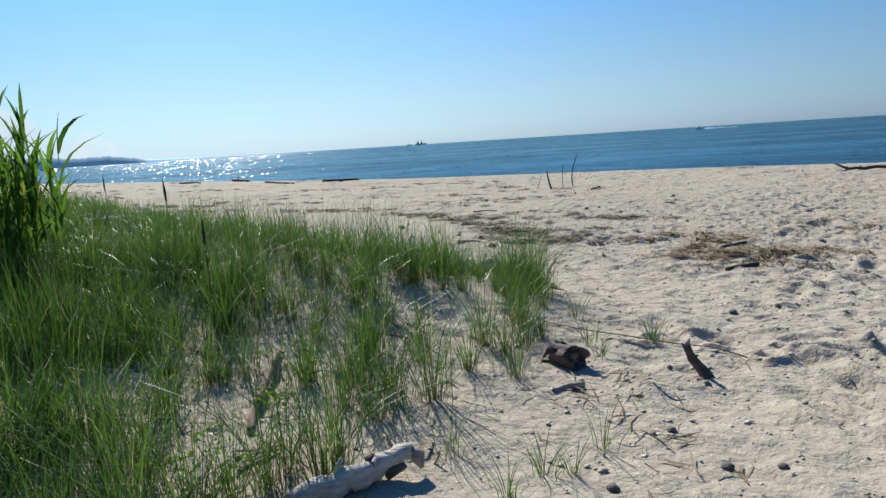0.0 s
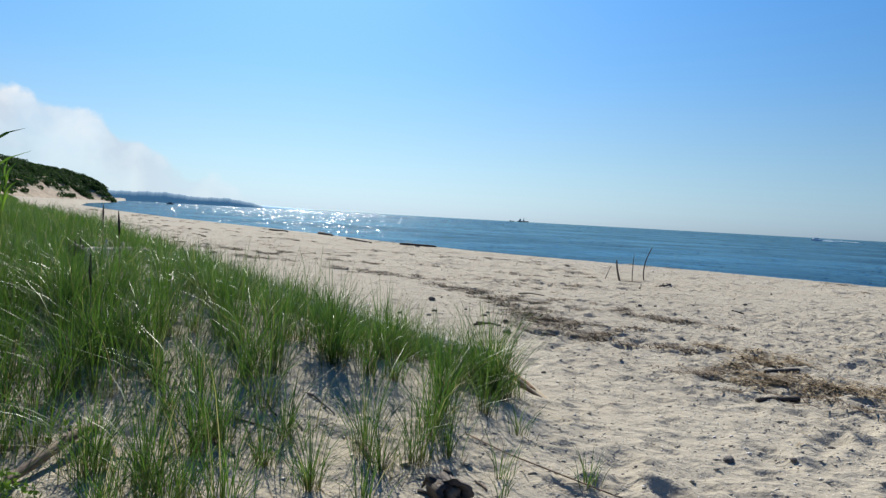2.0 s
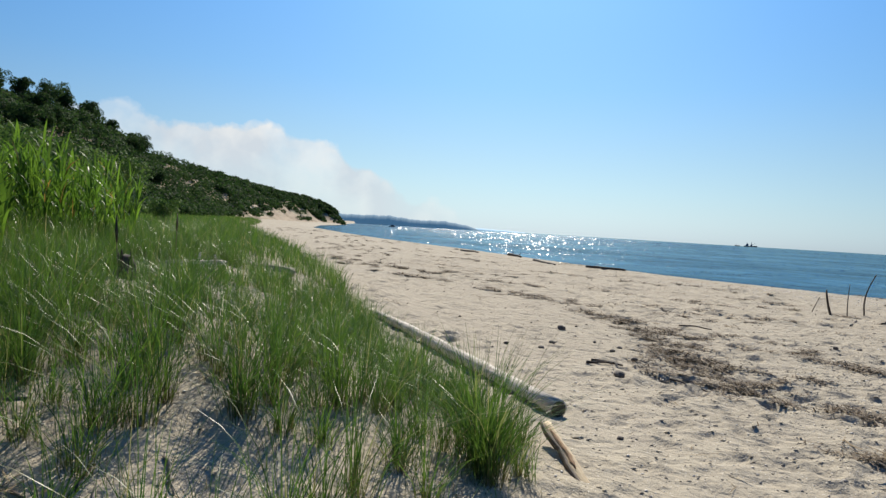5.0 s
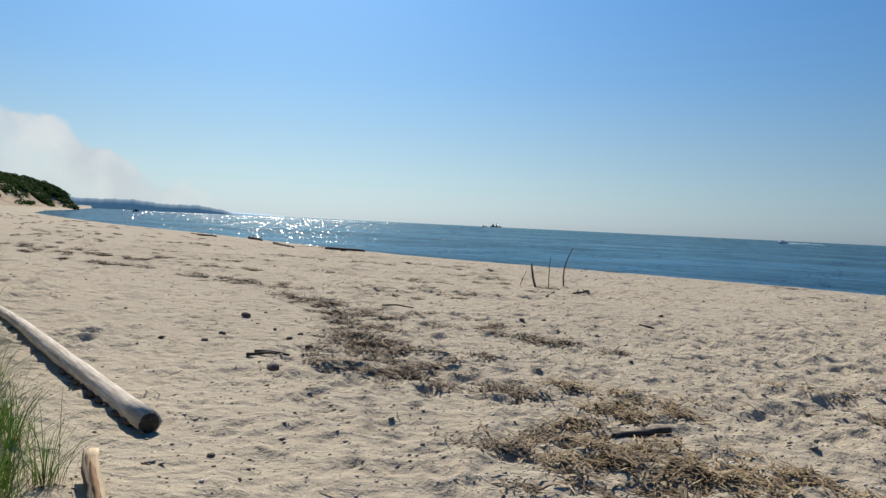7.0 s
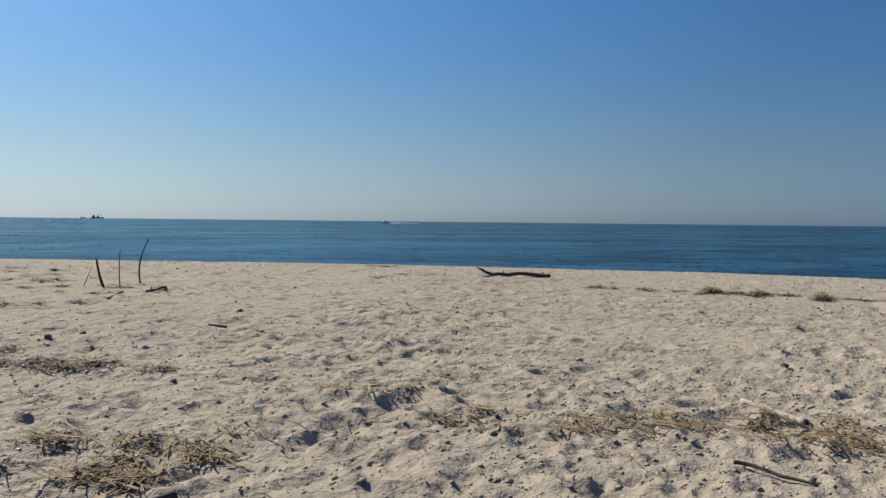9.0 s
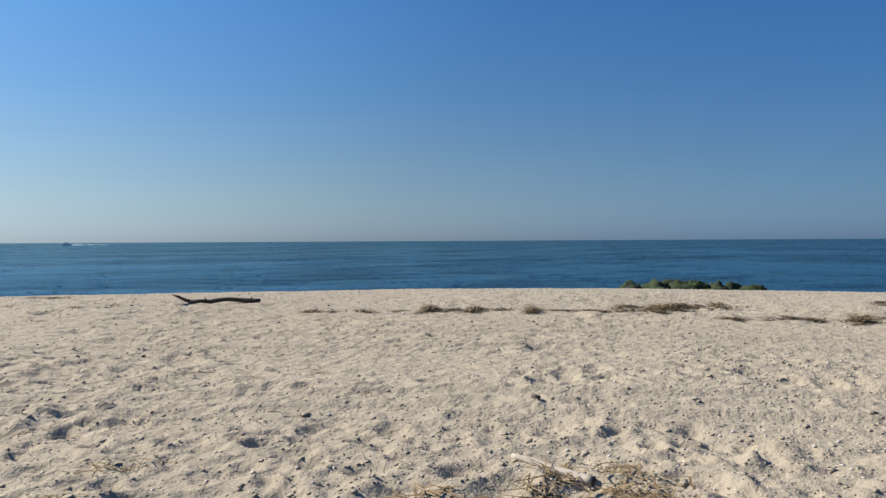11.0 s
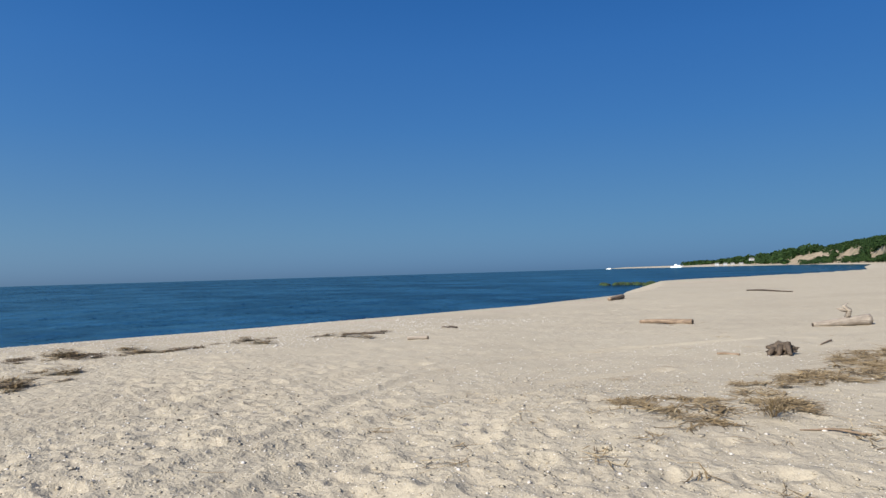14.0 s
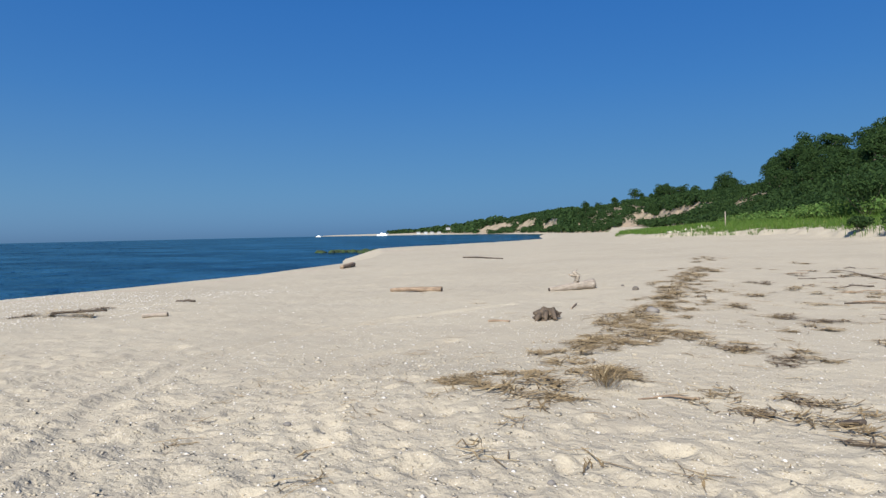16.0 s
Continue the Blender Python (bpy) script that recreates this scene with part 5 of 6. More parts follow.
for k, (y2, z2) in enumerate(((0.06, 0.0), (0.03, 0.055), (-0.05, 0.03))):
    limb("splinter", [(-0.06, y2, z2), (-0.13, y2 * 1.2, z2 + 0.02), (-0.19, y2 * 1.5, z2 + 0.01 - 0.03 * k)], (0.024, 0.02, 0.004), DARK, t, 20 + k, 7, 0.25)

# leaning stub of a branch
sx0, sy0 = (1.71, 4.28)
t = thing("branch_stub", pose(sx0, sy0, gz(sx0, sy0)), "dark broken branch stub sticking out of sand", "driftwood", "driftwood")
P = np.array([(0.05, -0.02, -0.05), (0.01, 0.0, 0.02), (-0.03, 0.02, 0.07), (-0.065, 0.03, 0.12), (-0.085, 0.04, 0.17), (-0.095, 0.045, 0.2)])
limb("shaft", P, (0.036, 0.035, 0.029, 0.031, 0.024, 0.026), BARK, t, 6, 12, 0.16)
limb("broken_tip", [P[5], P[5] + np.array((0.012, 0.0, 0.03)), P[5] + np.array((0.02, -0.01, 0.055))], (0.02, 0.013, 0.003), GREYWOOD, t, 7, 7, 0.25)
limb("split_tip", [P[5] + np.array((-0.008, 0, -0.01)), P[5] + np.array((-0.03, 0, 0.02))], (0.014, 0.004), BARK, t, 9, 7, 0.2)
limb("side_knot", [P[3], P[3] + np.array((0.04, 0.0, 0.02))], (0.016, 0.006), BARK, t, 8, 7, 0.2)

# three sticks standing upright in the sand
for base, top, r, crook, label in (((4.37, 23.80), (-0.18, 0.0, 0.62), 0.035, 0.02, "thick dark stick standing tilted in the sand"),
                                   ((4.67, 23.48), (0.0, 0.0, 0.8), 0.014, 0.015, "thin straight stick standing in the sand"),
                                   ((5.14, 24.08), (0.16, 0.0, 1.05), 0.022, 0.09, "tall bent stick standing in the sand"),
                                   ((3.88, 24.26), (0.2, 0.0, 0.4), 0.012, 0.01, "short thin stick leaning in the sand")):
    t = thing("standing_stick", pose(base[0], base[1], gz(*base)), label, "stick", "sticks standing in the sand")
    P = wiggly((0, 0, -0.15), (top[0], top[1], top[2]), 9, 0.0, 1)
    P[:, 0] -= crook * np.sin(np.linspace(0, np.pi, 9)) * 1.3
    limb("shaft", P, np.linspace(r, r * 0.6, 9), DARK, t, int(r * 1000), 8, 0.1)
    limb("tip", [P[-1], P[-1] + np.array((0.015, 0, 0.03))], (r * 0.58, r * 0.2), BARK, t, 3, 7, 0.1)
lying_log("driftwood_stick", (4.37, 20.28), (4.68, 21.91), 0.02, 0.015, DARK, "short dark stick below the standing sticks", seed=50, sway=0.02, end=None)
lying_log("driftwood_stick", (5.10, 21.31), (5.53, 22.00), 0.035, 0.02, DARK, "dark forked stick below the standing sticks", seed=51, sway=0.05, end=None, stub=2)

# log with an upturned root
a, b = (17.85, -8.23), (18.47, -6.99)
t = lying_log("rooted_log", a, b, 0.15, 0.06, GREYWOOD, "weathered grey log with an upturned root stub", seed=53, sway=0.02, stub=0)
limb("root_stub", [(-0.15, 0.0, 0.08), (-0.22, 0.02, 0.28), (-0.08, 0.03, 0.4), (-0.2, 0.03, 0.45)], (0.08, 0.06, 0.045, 0.015), GREYWOOD, t, 9, 8, 0.15)
limb("root_fork", [(-0.2, 0.0, 0.26), (-0.05, -0.02, 0.3), (0.05, -0.03, 0.34)], (0.05, 0.035, 0.012), GREYWOOD, t, 10, 8, 0.15)

# root ball chunk
cx, cy = (15.40, -1.95)
t = thing("driftwood_chunk", pose(cx, cy, gz(cx, cy) + 0.07, 0, 12, 25), "rugged brown chunk of driftwood on smooth sand", "driftwood", "driftwood")
put("chunk", lump_mesh("chunk", (0.22, 0.13, 0.13), 11, 4, 0.55, 2.6), ROOTWOOD, t)
for k in range(3):
    limb("root_snag", [(0.1 - 0.12 * k, 0.1, 0.05 + 0.03 * k), (0.16 - 0.16 * k, 0.2, 0.0 - 0.03 * k), (0.2 - 0.2 * k, 0.24, -0.08)], (0.06, 0.04, 0.015), ROOTWOOD, t, 60 + k, 7, 0.2)

# pale driftwood pile by the meadow
px, py = (51.14, -102.75)
pile = np.random.RandomState(8)
for k in range(9):
    a = pile.uniform(0, 3.14)
    ox, oy, ln = px + pile.uniform(-2.2, 2.2), py + pile.uniform(-3, 3), pile.uniform(0.8, 1.9)
    lying_log("driftwood_log", (ox - math.cos(a) * ln, oy - math.sin(a) * ln), (ox + math.cos(a) * ln, oy + math.sin(a) * ln), pile.uniform(0.14, 0.3), pile.uniform(0.1, 0.2),
              SILVER, "bleached log in a driftwood pile below the meadow", seed=70 + k, sway=0.1, stub=2, group="driftwood pile", end=None, n=8)

# post in the meadow
t = thing("wooden_post", pose(47.0, -106.0, gz(47, -106)), "plain pale wooden post standing in the meadow", "post")
limb("shaft", [(0, 0, -0.3), (0, 0, 1.4), (0.02, 0, 2.6)], (0.09, 0.085, 0.08), GREYWOOD, t, 2, 8, 0.05)
limb("cap", [(0.02, 0, 2.6), (0.02, 0, 2.68)], (0.1, 0.06), GREYWOOD, t, 3, 8, 0.03)


# dark stump in the dune grass
bx, by = -4.0, 8.75
t = thing("stump", pose(bx, by, gz(bx, by)), "dark rotten stump half hidden in dune grass", "stump", "driftwood")
limb("trunk", [(0, 0, -0.1), (0.01, 0, 0.08), (-0.01, 0.01, 0.2), (0.0, 0.0, 0.29)], (0.14, 0.12, 0.1, 0.07), DARK, t, 31, 14, 0.2)
for k in range(4):
    limb("splinter", [(0.08 * math.cos(k * 1.7), 0.08 * math.sin(k * 1.7), 0.18), (0.09 * math.cos(k * 1.7), 0.09 * math.sin(k * 1.7), 0.32 + 0.05 * (k % 2))], (0.035, 0.006), DARK, t, 40 + k, 6, 0.2)


# ---- stones ----
def stone(p, size, seed, mat, label, name="stone"):
    ob = put(name, lump_mesh(name, size, seed, 2), mat)
    ob.matrix_basis = pose(p[0], p[1], gz(*p) + size[2] * 0.35, 0, 0, seed * 47)
    return tagged(ob, label, "stone", "stones on the beach")


for i, (p, w, d) in enumerate((((2.70, 6.09), 0.045, 1), ((-0.51, 14.69), 0.08, 1), ((-0.30, 12.70), 0.05, 1), ((-0.27, 13.17), 0.05, 1), ((-0.18, 14.25), 0.03, 1), ((0.24, 13.75), 0.035, 1),
                            ((0.61, 13.19), 0.045, 1), ((0.64, 13.58), 0.045, 1), ((0.98, 12.75), 0.05, 1), ((1.04, 11.20), 0.08, 1), ((1.49, 8.58), 0.03, 1), ((4.38, 11.09), 0.04, 1),
                            ((4.04, 16.20), 0.05, 1), ((4.85, 12.89), 0.035, 1), ((10.60, 10.87), 0.05, 1), ((3.66, 15.83), 0.05, 1), ((6.03, 14.24), 0.035, 1), ((6.94, 10.50), 0.02, 1),
                            ((13.42, 5.33), 0.04, 0), ((10.85, 5.29), 0.03, 0), ((16.24, -7.42), 0.11, 1), ((17.17, -8.61), 0.06, 1), ((13.88, -3.06), 0.12, 0), ((1.19, 3.41), 0.03, 1),
                            ((1.55, 2.97), 0.028, 1), ((0.73, 2.83), 0.032, 1), ((1.31, 3.01), 0.032, 1), ((1.50, 4.31), 0.025, 1), ((3.20, 6.27), 0.03, 1), ((3.67, 6.78), 0.03, 1),
                            ((4.37, 11.07), 0.03, 1), ((8.35, 8.85), 0.02, 1))):
    stone(p, (w * 0.95, w * 0.8, w * 0.62), i + 1, STONE if d else PALESTONE, "dark stone lying on trodden sand" if d else "grey stone lying on shelly sand")
# stone lump put in for a bluish-grey driftwood root
stone((13.6, -31.5), (0.6, 0.48, 0.45), 60, PALESTONE, "large pale lump standing for a driftwood root below the meadow", "root_lump")

# weed-covered rocks at the water's edge
for i, (az, d, w, h) in enumerate(((65.0, 32.0, 0.85, 0.95), (66.9, 32.3, 0.75, 0.8), (68.7, 32.3, 0.7, 1.0), (70.0, 32.4, 0.6, 0.78), (71.3, 32.3, 0.75, 1.0), (73.8, 32.2, 0.65, 0.9), (67.8, 33.2, 0.8, 0.8), (72.5, 32.6, 0.6, 0.75))):
    x, y = 5.56 + math.sin(radians(az)) * d, 7.77 + math.cos(radians(az)) * d
    ob = put("weedy_rock", lump_mesh("weedy_rock", (w * 1.4, w * 0.9, h), 30 + i, 4, 0.28, 2.6), WEEDROCK)
    ob.matrix_basis = pose(x, y, -0.36 - 0.5 * abs(az - 69.3) / 22 - h * 0.98, 0, 0, i * 50)
    tagged(ob, "green weed-covered rock at the water's edge", "rock", "rocks at the water's edge")

# low stone groin running out from the spit
gr = np.random.RandomState(17)
for i in range(46):
    f = gr.uniform(0, 1)
    x, y = 84 + 22 * f + gr.normal(0, 0.9), -75 + 1.5 * f + gr.normal(0, 1.6)
    w = gr.uniform(0.5, 1.1)
    ob = put("groin_rock", lump_mesh("groin_rock", (w, w * 0.8, w * 0.55), 100 + i, 2, 0.4, 1.5), WEEDROCK)
    base = max(float(ground_z(np.array([x]), np.array([y]), False)[0]), WATER_Z - 0.15)
    ob.matrix_basis = pose(x, y, base + w * 0.12, 0, 0, i * 77)
    tagged(ob, "dark wet rock in a low groin off the spit", "rock", "groin rocks")


# ---- wrack: dry seaweed and litter left by the tide ----
def strands(spots, rs, length=(0.05, 0.2), width=0.0052, pile_up=0.04, share=0.6):
    """Dry strands lying over one another. Spots: centre, half-width along, half-width across, bearing, how many."""
    Vs, Fs, As, off = [], [], [], 0
    for (x0, y0), rx, ry, deg, n in spots:
        n = int(n * share)
        rx, ry = rx * 1.3, ry * 1.4
        k = max(3, n // 20)
        cu, cv = rs.uniform(-1.05, 1.05, k) * rx, rs.normal(0, 0.5, k) * ry
        pick = rs.randint(0, k, n)
        u, v = cu[pick] + rs.normal(0, 0.09, n), cv[pick] + rs.normal(0, 0.07, n)
        c, s = math.cos(radians(deg)), math.sin(radians(deg))
        x, y = x0 + u * c - v * s, y0 + u * s + v * c
        dens = np.exp(-(u / rx) ** 2 - (v / ry) ** 2) * rs.uniform(0.3, 1, k)[pick]
        a = rs.uniform(0, np.pi, n) + radians(deg)
        far = 1 + math.hypot(x0 - 8, y0 - 8) / 22
        stalk = rs.rand(n) < 0.18
        ln = rs.uniform(*length, n) * np.where(stalk, 2.0, 1) * far ** 0.5
        fat = width * far * np.exp(rs.normal(0, 0.35, n)) * np.where(stalk, 0.7, 1)
        bend = rs.normal(0, 0.5, n)
        lift = rs.uniform(0, 1, n) * dens * pile_up * far + 0.006
        z = ground_z(x, y) + lift
        V = np.empty((n, 3, 2, 3), np.float32)
        for k, t in enumerate((-0.5, 0.0, 0.5)):
            ak = a + bend * t
            px, py = x + np.cos(ak) * ln * t, y + np.sin(ak) * ln * t
            pz = z + rs.normal(0, 0.007, n) + (k != 1) * rs.uniform(-0.008, 0.025, n) * (0.4 + dens)
            w = fat * (1.0 if k == 1 else 0.55)
            V[:, k, 0] = np.stack([px - np.sin(ak) * w, py + np.cos(ak) * w, pz + rs.uniform(0, 0.004, n)], 1)
            V[:, k, 1] = np.stack([px + np.sin(ak) * w, py - np.cos(ak) * w, pz], 1)
        q = np.array([[0, 1, 3, 2], [2, 3, 5, 4]])[None]
        Fs.append(((np.arange(n) * 6)[:, None, None] + q).reshape(-1, 4) + off)
        Vs.append(V.reshape(-1, 3))
        As.append(np.full(n * 6, 0.8))
        off += n * 6
    return np.concatenate(Vs), np.concatenate(Fs), np.concatenate(As)


rs = np.random.RandomState(77)
dark_spots = [
    ((-12.51, 28.52), 2.0, 0.35, 160, 520), ((-12.23, 38.53), 1.8, 0.3, 160, 420), ((-4.91, 32.24), 1.2, 0.3, 155, 420), ((-36.57, 126.79), 1.6, 0.3, 160, 300), ((-18.19, 39.10), 2.4, 0.4, 158, 420), ((-4.30, 24.41), 1.0, 0.3, 155, 420),
    ((0.67, 31.50), 1.2, 0.25, 160, 260), ((3.59, 23.90), 1.0, 0.2, 160, 220), ((2.51, 29.89), 1.2, 0.25, 160, 220), ((7.29, 34.80), 1.0, 0.2, 165, 160), ((13.95, 29.15), 1.2, 0.2, 165, 180), ((12.71, 24.90), 0.8, 0.2, 165, 140),
    ((-3.64, 21.14), 0.9, 0.3, 150, 500), ((-2.02, 20.12), 1.0, 0.45, 150, 900), ((-0.32, 17.29), 0.8, 0.2, 140, 350), ((0.51, 16.48), 0.9, 0.45, 140, 1000), ((1.35, 15.09), 0.8, 0.5, 130, 1300),
    ((1.51, 13.38), 0.7, 0.4, 130, 900), ((2.05, 12.72), 0.7, 0.45, 130, 1300), ((2.32, 11.61), 0.6, 0.35, 130, 1000), ((1.57, 11.78), 0.5, 0.25, 130, 350),
    ((-9.29, 25.89), 1.5, 0.35, 165, 700), ((-7.57, 23.22), 1.2, 0.3, 165, 450), ((-10.94, 25.54), 1.2, 0.3, 165, 450), ((-8.06, 26.78), 1.0, 0.25, 160, 300), ((-14.10, 28.65), 1.4, 0.3, 160, 350),
    ((0.44, 23.87), 1.3, 0.3, 150, 400), ((1.70, 20.67), 1.2, 0.4, 150, 450), ((0.95, 19.48), 0.9, 0.4, 150, 300), ((-5.68, 43.84), 1.6, 0.35, 160, 300), ((2.76, 26.09), 0.9, 0.2, 160, 200), ((-2.34, 31.03), 1.4, 0.3, 160, 250),
    ((3.42, 14.12), 0.9, 0.2, 140, 300), ((4.17, 13.87), 0.7, 0.14, 140, 250), ((2.81, 15.60), 0.8, 0.2, 140, 260), ((3.15, 11.01), 0.3, 0.2, 130, 120), ((3.42, 11.09), 0.25, 0.2, 130, 140),
    ((-43.84, 138.71), 1.5, 0.3, 160, 200), ((-19.18, 55.80), 1.8, 0.3, 160, 220), ((-29.12, 64.42), 2.2, 0.35, 155, 240), ((4.94, 21.85), 0.7, 0.15, 160, 120),
    ((3.61, 14.41), 0.7, 0.15, 140, 220), ((4.35, 13.85), 0.5, 0.12, 150, 200), ((17.13, 17.26), 0.7, 0.12, 120, 120), ((18.70, 15.90), 1.4, 0.15, 120, 260), ((2.66, 26.11), 1.0, 0.25, 160, 150),
    ((15.44, 19.66), 0.5, 0.25, 120, 260), ((16.13, 18.69), 0.4, 0.2, 120, 200), ((17.12, 17.97), 0.5, 0.2, 120, 260), ((17.74, 17.16), 0.45, 0.18, 120, 200), ((18.74, 15.99), 1.0, 0.12, 120, 260),
    ((19.51, 14.43), 0.5, 0.2, 115, 250), ((21.27, 14.08), 0.8, 0.55, 115, 900), ((22.09, 13.09), 0.7, 0.3, 115, 450), ((19.90, 11.33), 0.7, 0.3, 110, 350), ((20.42, 10.33), 0.9, 0.4, 110, 700),
    ((25.54, 9.53), 0.7, 0.4, 105, 700), ((24.97, 8.34), 0.9, 0.25, 105, 400), ((25.40, 7.03), 1.3, 0.22, 100, 400), ((26.04, 1.85), 1.4, 0.2, 100, 250), ((26.65, 4.87), 0.9, 0.2, 100, 200),
    ((10.07, 2.79), 0.6, 0.3, 160, 150), ((11.94, -4.15), 0.9, 0.25, 150, 300), ((11.27, 0.17), 0.6, 0.3, 150, 250), ((13.00, -15.01), 1.4, 0.5, 150, 300), ((14.53, -11.41), 0.6, 0.25, 150, 150),
    ((3.87, 9.02), 0.75, 0.45, 150, 700), ((4.46, 8.56), 0.5, 0.3, 150, 300), ((3.46, 11.04), 0.3, 0.2, 120, 140), ((3.32, 11.03), 0.25, 0.1, 120, 60)]
for k in range(70):                            # thin streaks along the far beach
    f = rs.uniform(0, 1) ** 1.5
    dark_spots.append(((-6 - 62 * f + rs.normal(0, 2.5 + 5 * f), 25 + 88 * f + rs.normal(0, 3 + 5 * f)), rs.uniform(0.8, 2.2) * (1 + 2 * f), 0.22 * (1 + f), rs.uniform(135, 165), 150))
V, F, A = strands(dark_spots, rs, (0.06, 0.24), 0.006, 0.04, 0.5)
tagged(put("dark_seaweed", mesh_np("dark_seaweed", V, F, A), DARKWEED), "dark dried eelgrass scattered in drifts over sand", "seaweed", kind="stuff")
straw_spots = [
    ((12.53, 3.62), 0.5, 0.22, 160, 700), ((12.31, 3.19), 0.45, 0.2, 150, 600), ((12.00, 2.40), 0.28, 0.2, 120, 700), ((12.98, 1.52), 0.5, 0.3, 130, 500), ((13.17, 0.29), 0.6, 0.4, 130, 800),
    ((13.02, -0.44), 0.75, 0.4, 110, 1500), ((14.07, -1.70), 0.7, 0.25, 110, 500), ((13.92, -3.16), 1.1, 0.42, 105, 1500), ((14.72, -5.85), 1.6, 0.42, 105, 1500), ((15.92, -9.70), 2.4, 0.45, 105, 1500), ((16.88, -13.07), 3.4, 0.5, 105, 1500),
    ((19.22, -20.08), 5.0, 0.6, 108, 1200), ((12.22, -0.48), 0.6, 0.2, 140, 300), ((11.65, -0.36), 0.8, 0.3, 140, 320), ((10.00, 2.54), 0.7, 0.4, 150, 300), ((9.80, 2.29), 0.5, 0.3, 150, 200),
    ((12.14, -14.88), 1.2, 0.5, 150, 260), ((12.44, -10.54), 1.0, 0.4, 150, 240), ((10.58, -8.05), 1.0, 0.4, 150, 260), ((14.97, -17.83), 1.6, 0.5, 150, 240), ((17.69, -23.87), 2.0, 0.6, 150, 200), ((11.70, 5.10), 0.9, 0.5, 150, 60), ((12.17, 6.04), 0.5, 0.3, 150, 35), ((11.39, 4.22), 0.9, 0.6, 150, 80), ((10.60, 2.68), 0.8, 0.5, 150, 90), ((10.91, 0.11), 0.8, 0.4, 150, 260),
    ((11.15, -2.96), 1.3, 0.4, 150, 260), ((12.80, -7.04), 1.6, 0.6, 150, 260), ((10.45, -1.98), 1.0, 0.3, 150, 220), ((13.09, -5.07), 1.5, 0.6, 120, 260), ((12.58, -8.98), 2.0, 0.7, 140, 240),
    ((3.95, 9.25), 0.5, 0.3, 150, 550), ((4.34, 8.98), 0.55, 0.35, 150, 900), ((4.26, 9.66), 0.5, 0.3, 150, 450), ((4.82, 9.14), 0.5, 0.3, 150, 700), ((4.35, 10.62), 0.45, 0.25, 150, 260), ((3.62, 8.89), 0.3, 0.2, 140, 180), ((5.09, 8.90), 0.4, 0.3, 150, 320),
    ((4.24, 10.99), 0.5, 0.3, 140, 500), ((4.57, 10.85), 0.3, 0.25, 140, 320), ((4.06, 10.51), 0.4, 0.25, 140, 320), ((6.32, 11.67), 0.3, 0.22, 140, 220), ((6.71, 10.81), 0.3, 0.2, 140, 170), ((6.94, 10.50), 0.12, 0.12, 140, 60), ((7.27, 11.91), 0.15, 0.12, 140, 60),
    ((7.60, 9.99), 0.35, 0.12, 160, 320), ((8.00, 9.88), 0.3, 0.14, 160, 260), ((8.57, 9.61), 0.35, 0.2, 160, 420), ((8.32, 9.16), 0.35, 0.18, 160, 260), ((8.83, 8.83), 0.35, 0.25, 150, 260), ((5.51, 10.86), 0.4, 0.25, 150, 110), ((8.95, 9.29), 0.3, 0.2, 160, 160)]
V, F, A = strands(straw_spots, rs, (0.06, 0.24), 0.0055, 0.05, 0.36)
tagged(put("dry_seaweed", mesh_np("dry_seaweed", V, F, A), STRAW), "straw-brown dried eelgrass heaped along the tide line", "seaweed", kind="stuff")
brow_spots = [((21.18, 13.91), 0.6, 0.3, 25, 700), ((20.15, 13.90), 0.5, 0.2, 25, 350), ((22.58, 13.28), 0.6, 0.15, 25, 260), ((25.63, 9.41), 0.5, 0.25, 20, 500), ((25.65, 7.77), 0.8, 0.18, 20, 420),
              ((20.92, 10.02), 0.6, 0.25, 20, 360), ((22.32, 9.30), 0.4, 0.25, 20, 260), ((18.63, 16.16), 0.7, 0.12, 30, 300), ((17.58, 17.09), 0.35, 0.12, 30, 200), ((17.01, 17.84), 0.4, 0.15, 30, 240),
              ((25.92, 5.04), 0.8, 0.14, 15, 280), ((25.20, 2.58), 0.8, 0.12, 15, 220), ((19.98, 14.73), 0.4, 0.15, 30, 180)]
V, F, A = strands(brow_spots, rs, (0.1, 0.4), 0.0075, 0.13, 0.5)
tagged(put("seaweed_heaps", mesh_np("seaweed_heaps", V, F, A), STRAW), "brown seaweed heaps along the brow of the beach", "seaweed", kind="stuff")
# matted clump of dead eelgrass
n = 170
a = rs.uniform(0, 2 * np.pi, n)
r = np.abs(rs.normal(0, 0.07, n))
cz = gz(11.72, 2.9)
V, F, A = ribbons(np.stack([np.cos(a) * r * 1.4, np.sin(a) * r, rs.uniform(0.0, 0.13, n)], 1), rs.uniform(0.08, 0.24, n), np.full(n, 0.006), a + rs.normal(0, 0.5, n), rs.uniform(0.8, 1.6, n), 4, 1.0, rs)
V[:, 2] = np.maximum(V[:, 2], -0.01)
clump = put("seaweed_clump", mesh_np("seaweed_clump", V, F, np.full(len(V), 0.8)), STRAW)
clump.matrix_basis = pose(11.72, 2.9, cz)
tagged(clump, "matted clump of dry brown eelgrass on smooth sand", "seaweed")
# thin litter of stray straws everywhere on the trodden sand
loose = [((rs.uniform(-3, 22), rs.uniform(-6, 24)), 1.3, 1.3, rs.uniform(0, 180), 8) for _ in range(170)]
loose += [((rs.uniform(-16, 14), rs.uniform(12, 48)), 0.7, 0.25, rs.uniform(120, 170), 26) for _ in range(150)]
loose += [((rs.uniform(9.5, 15), rs.uniform(-9, 5)), 1.2, 1.2, rs.uniform(0, 180), 30) for _ in range(40)]
loose += [((rs.uniform(-2.5, 2.2), rs.uniform(2.6, 6.0)), 0.6, 0.6, rs.uniform(0, 180), 26) for _ in range(26)]
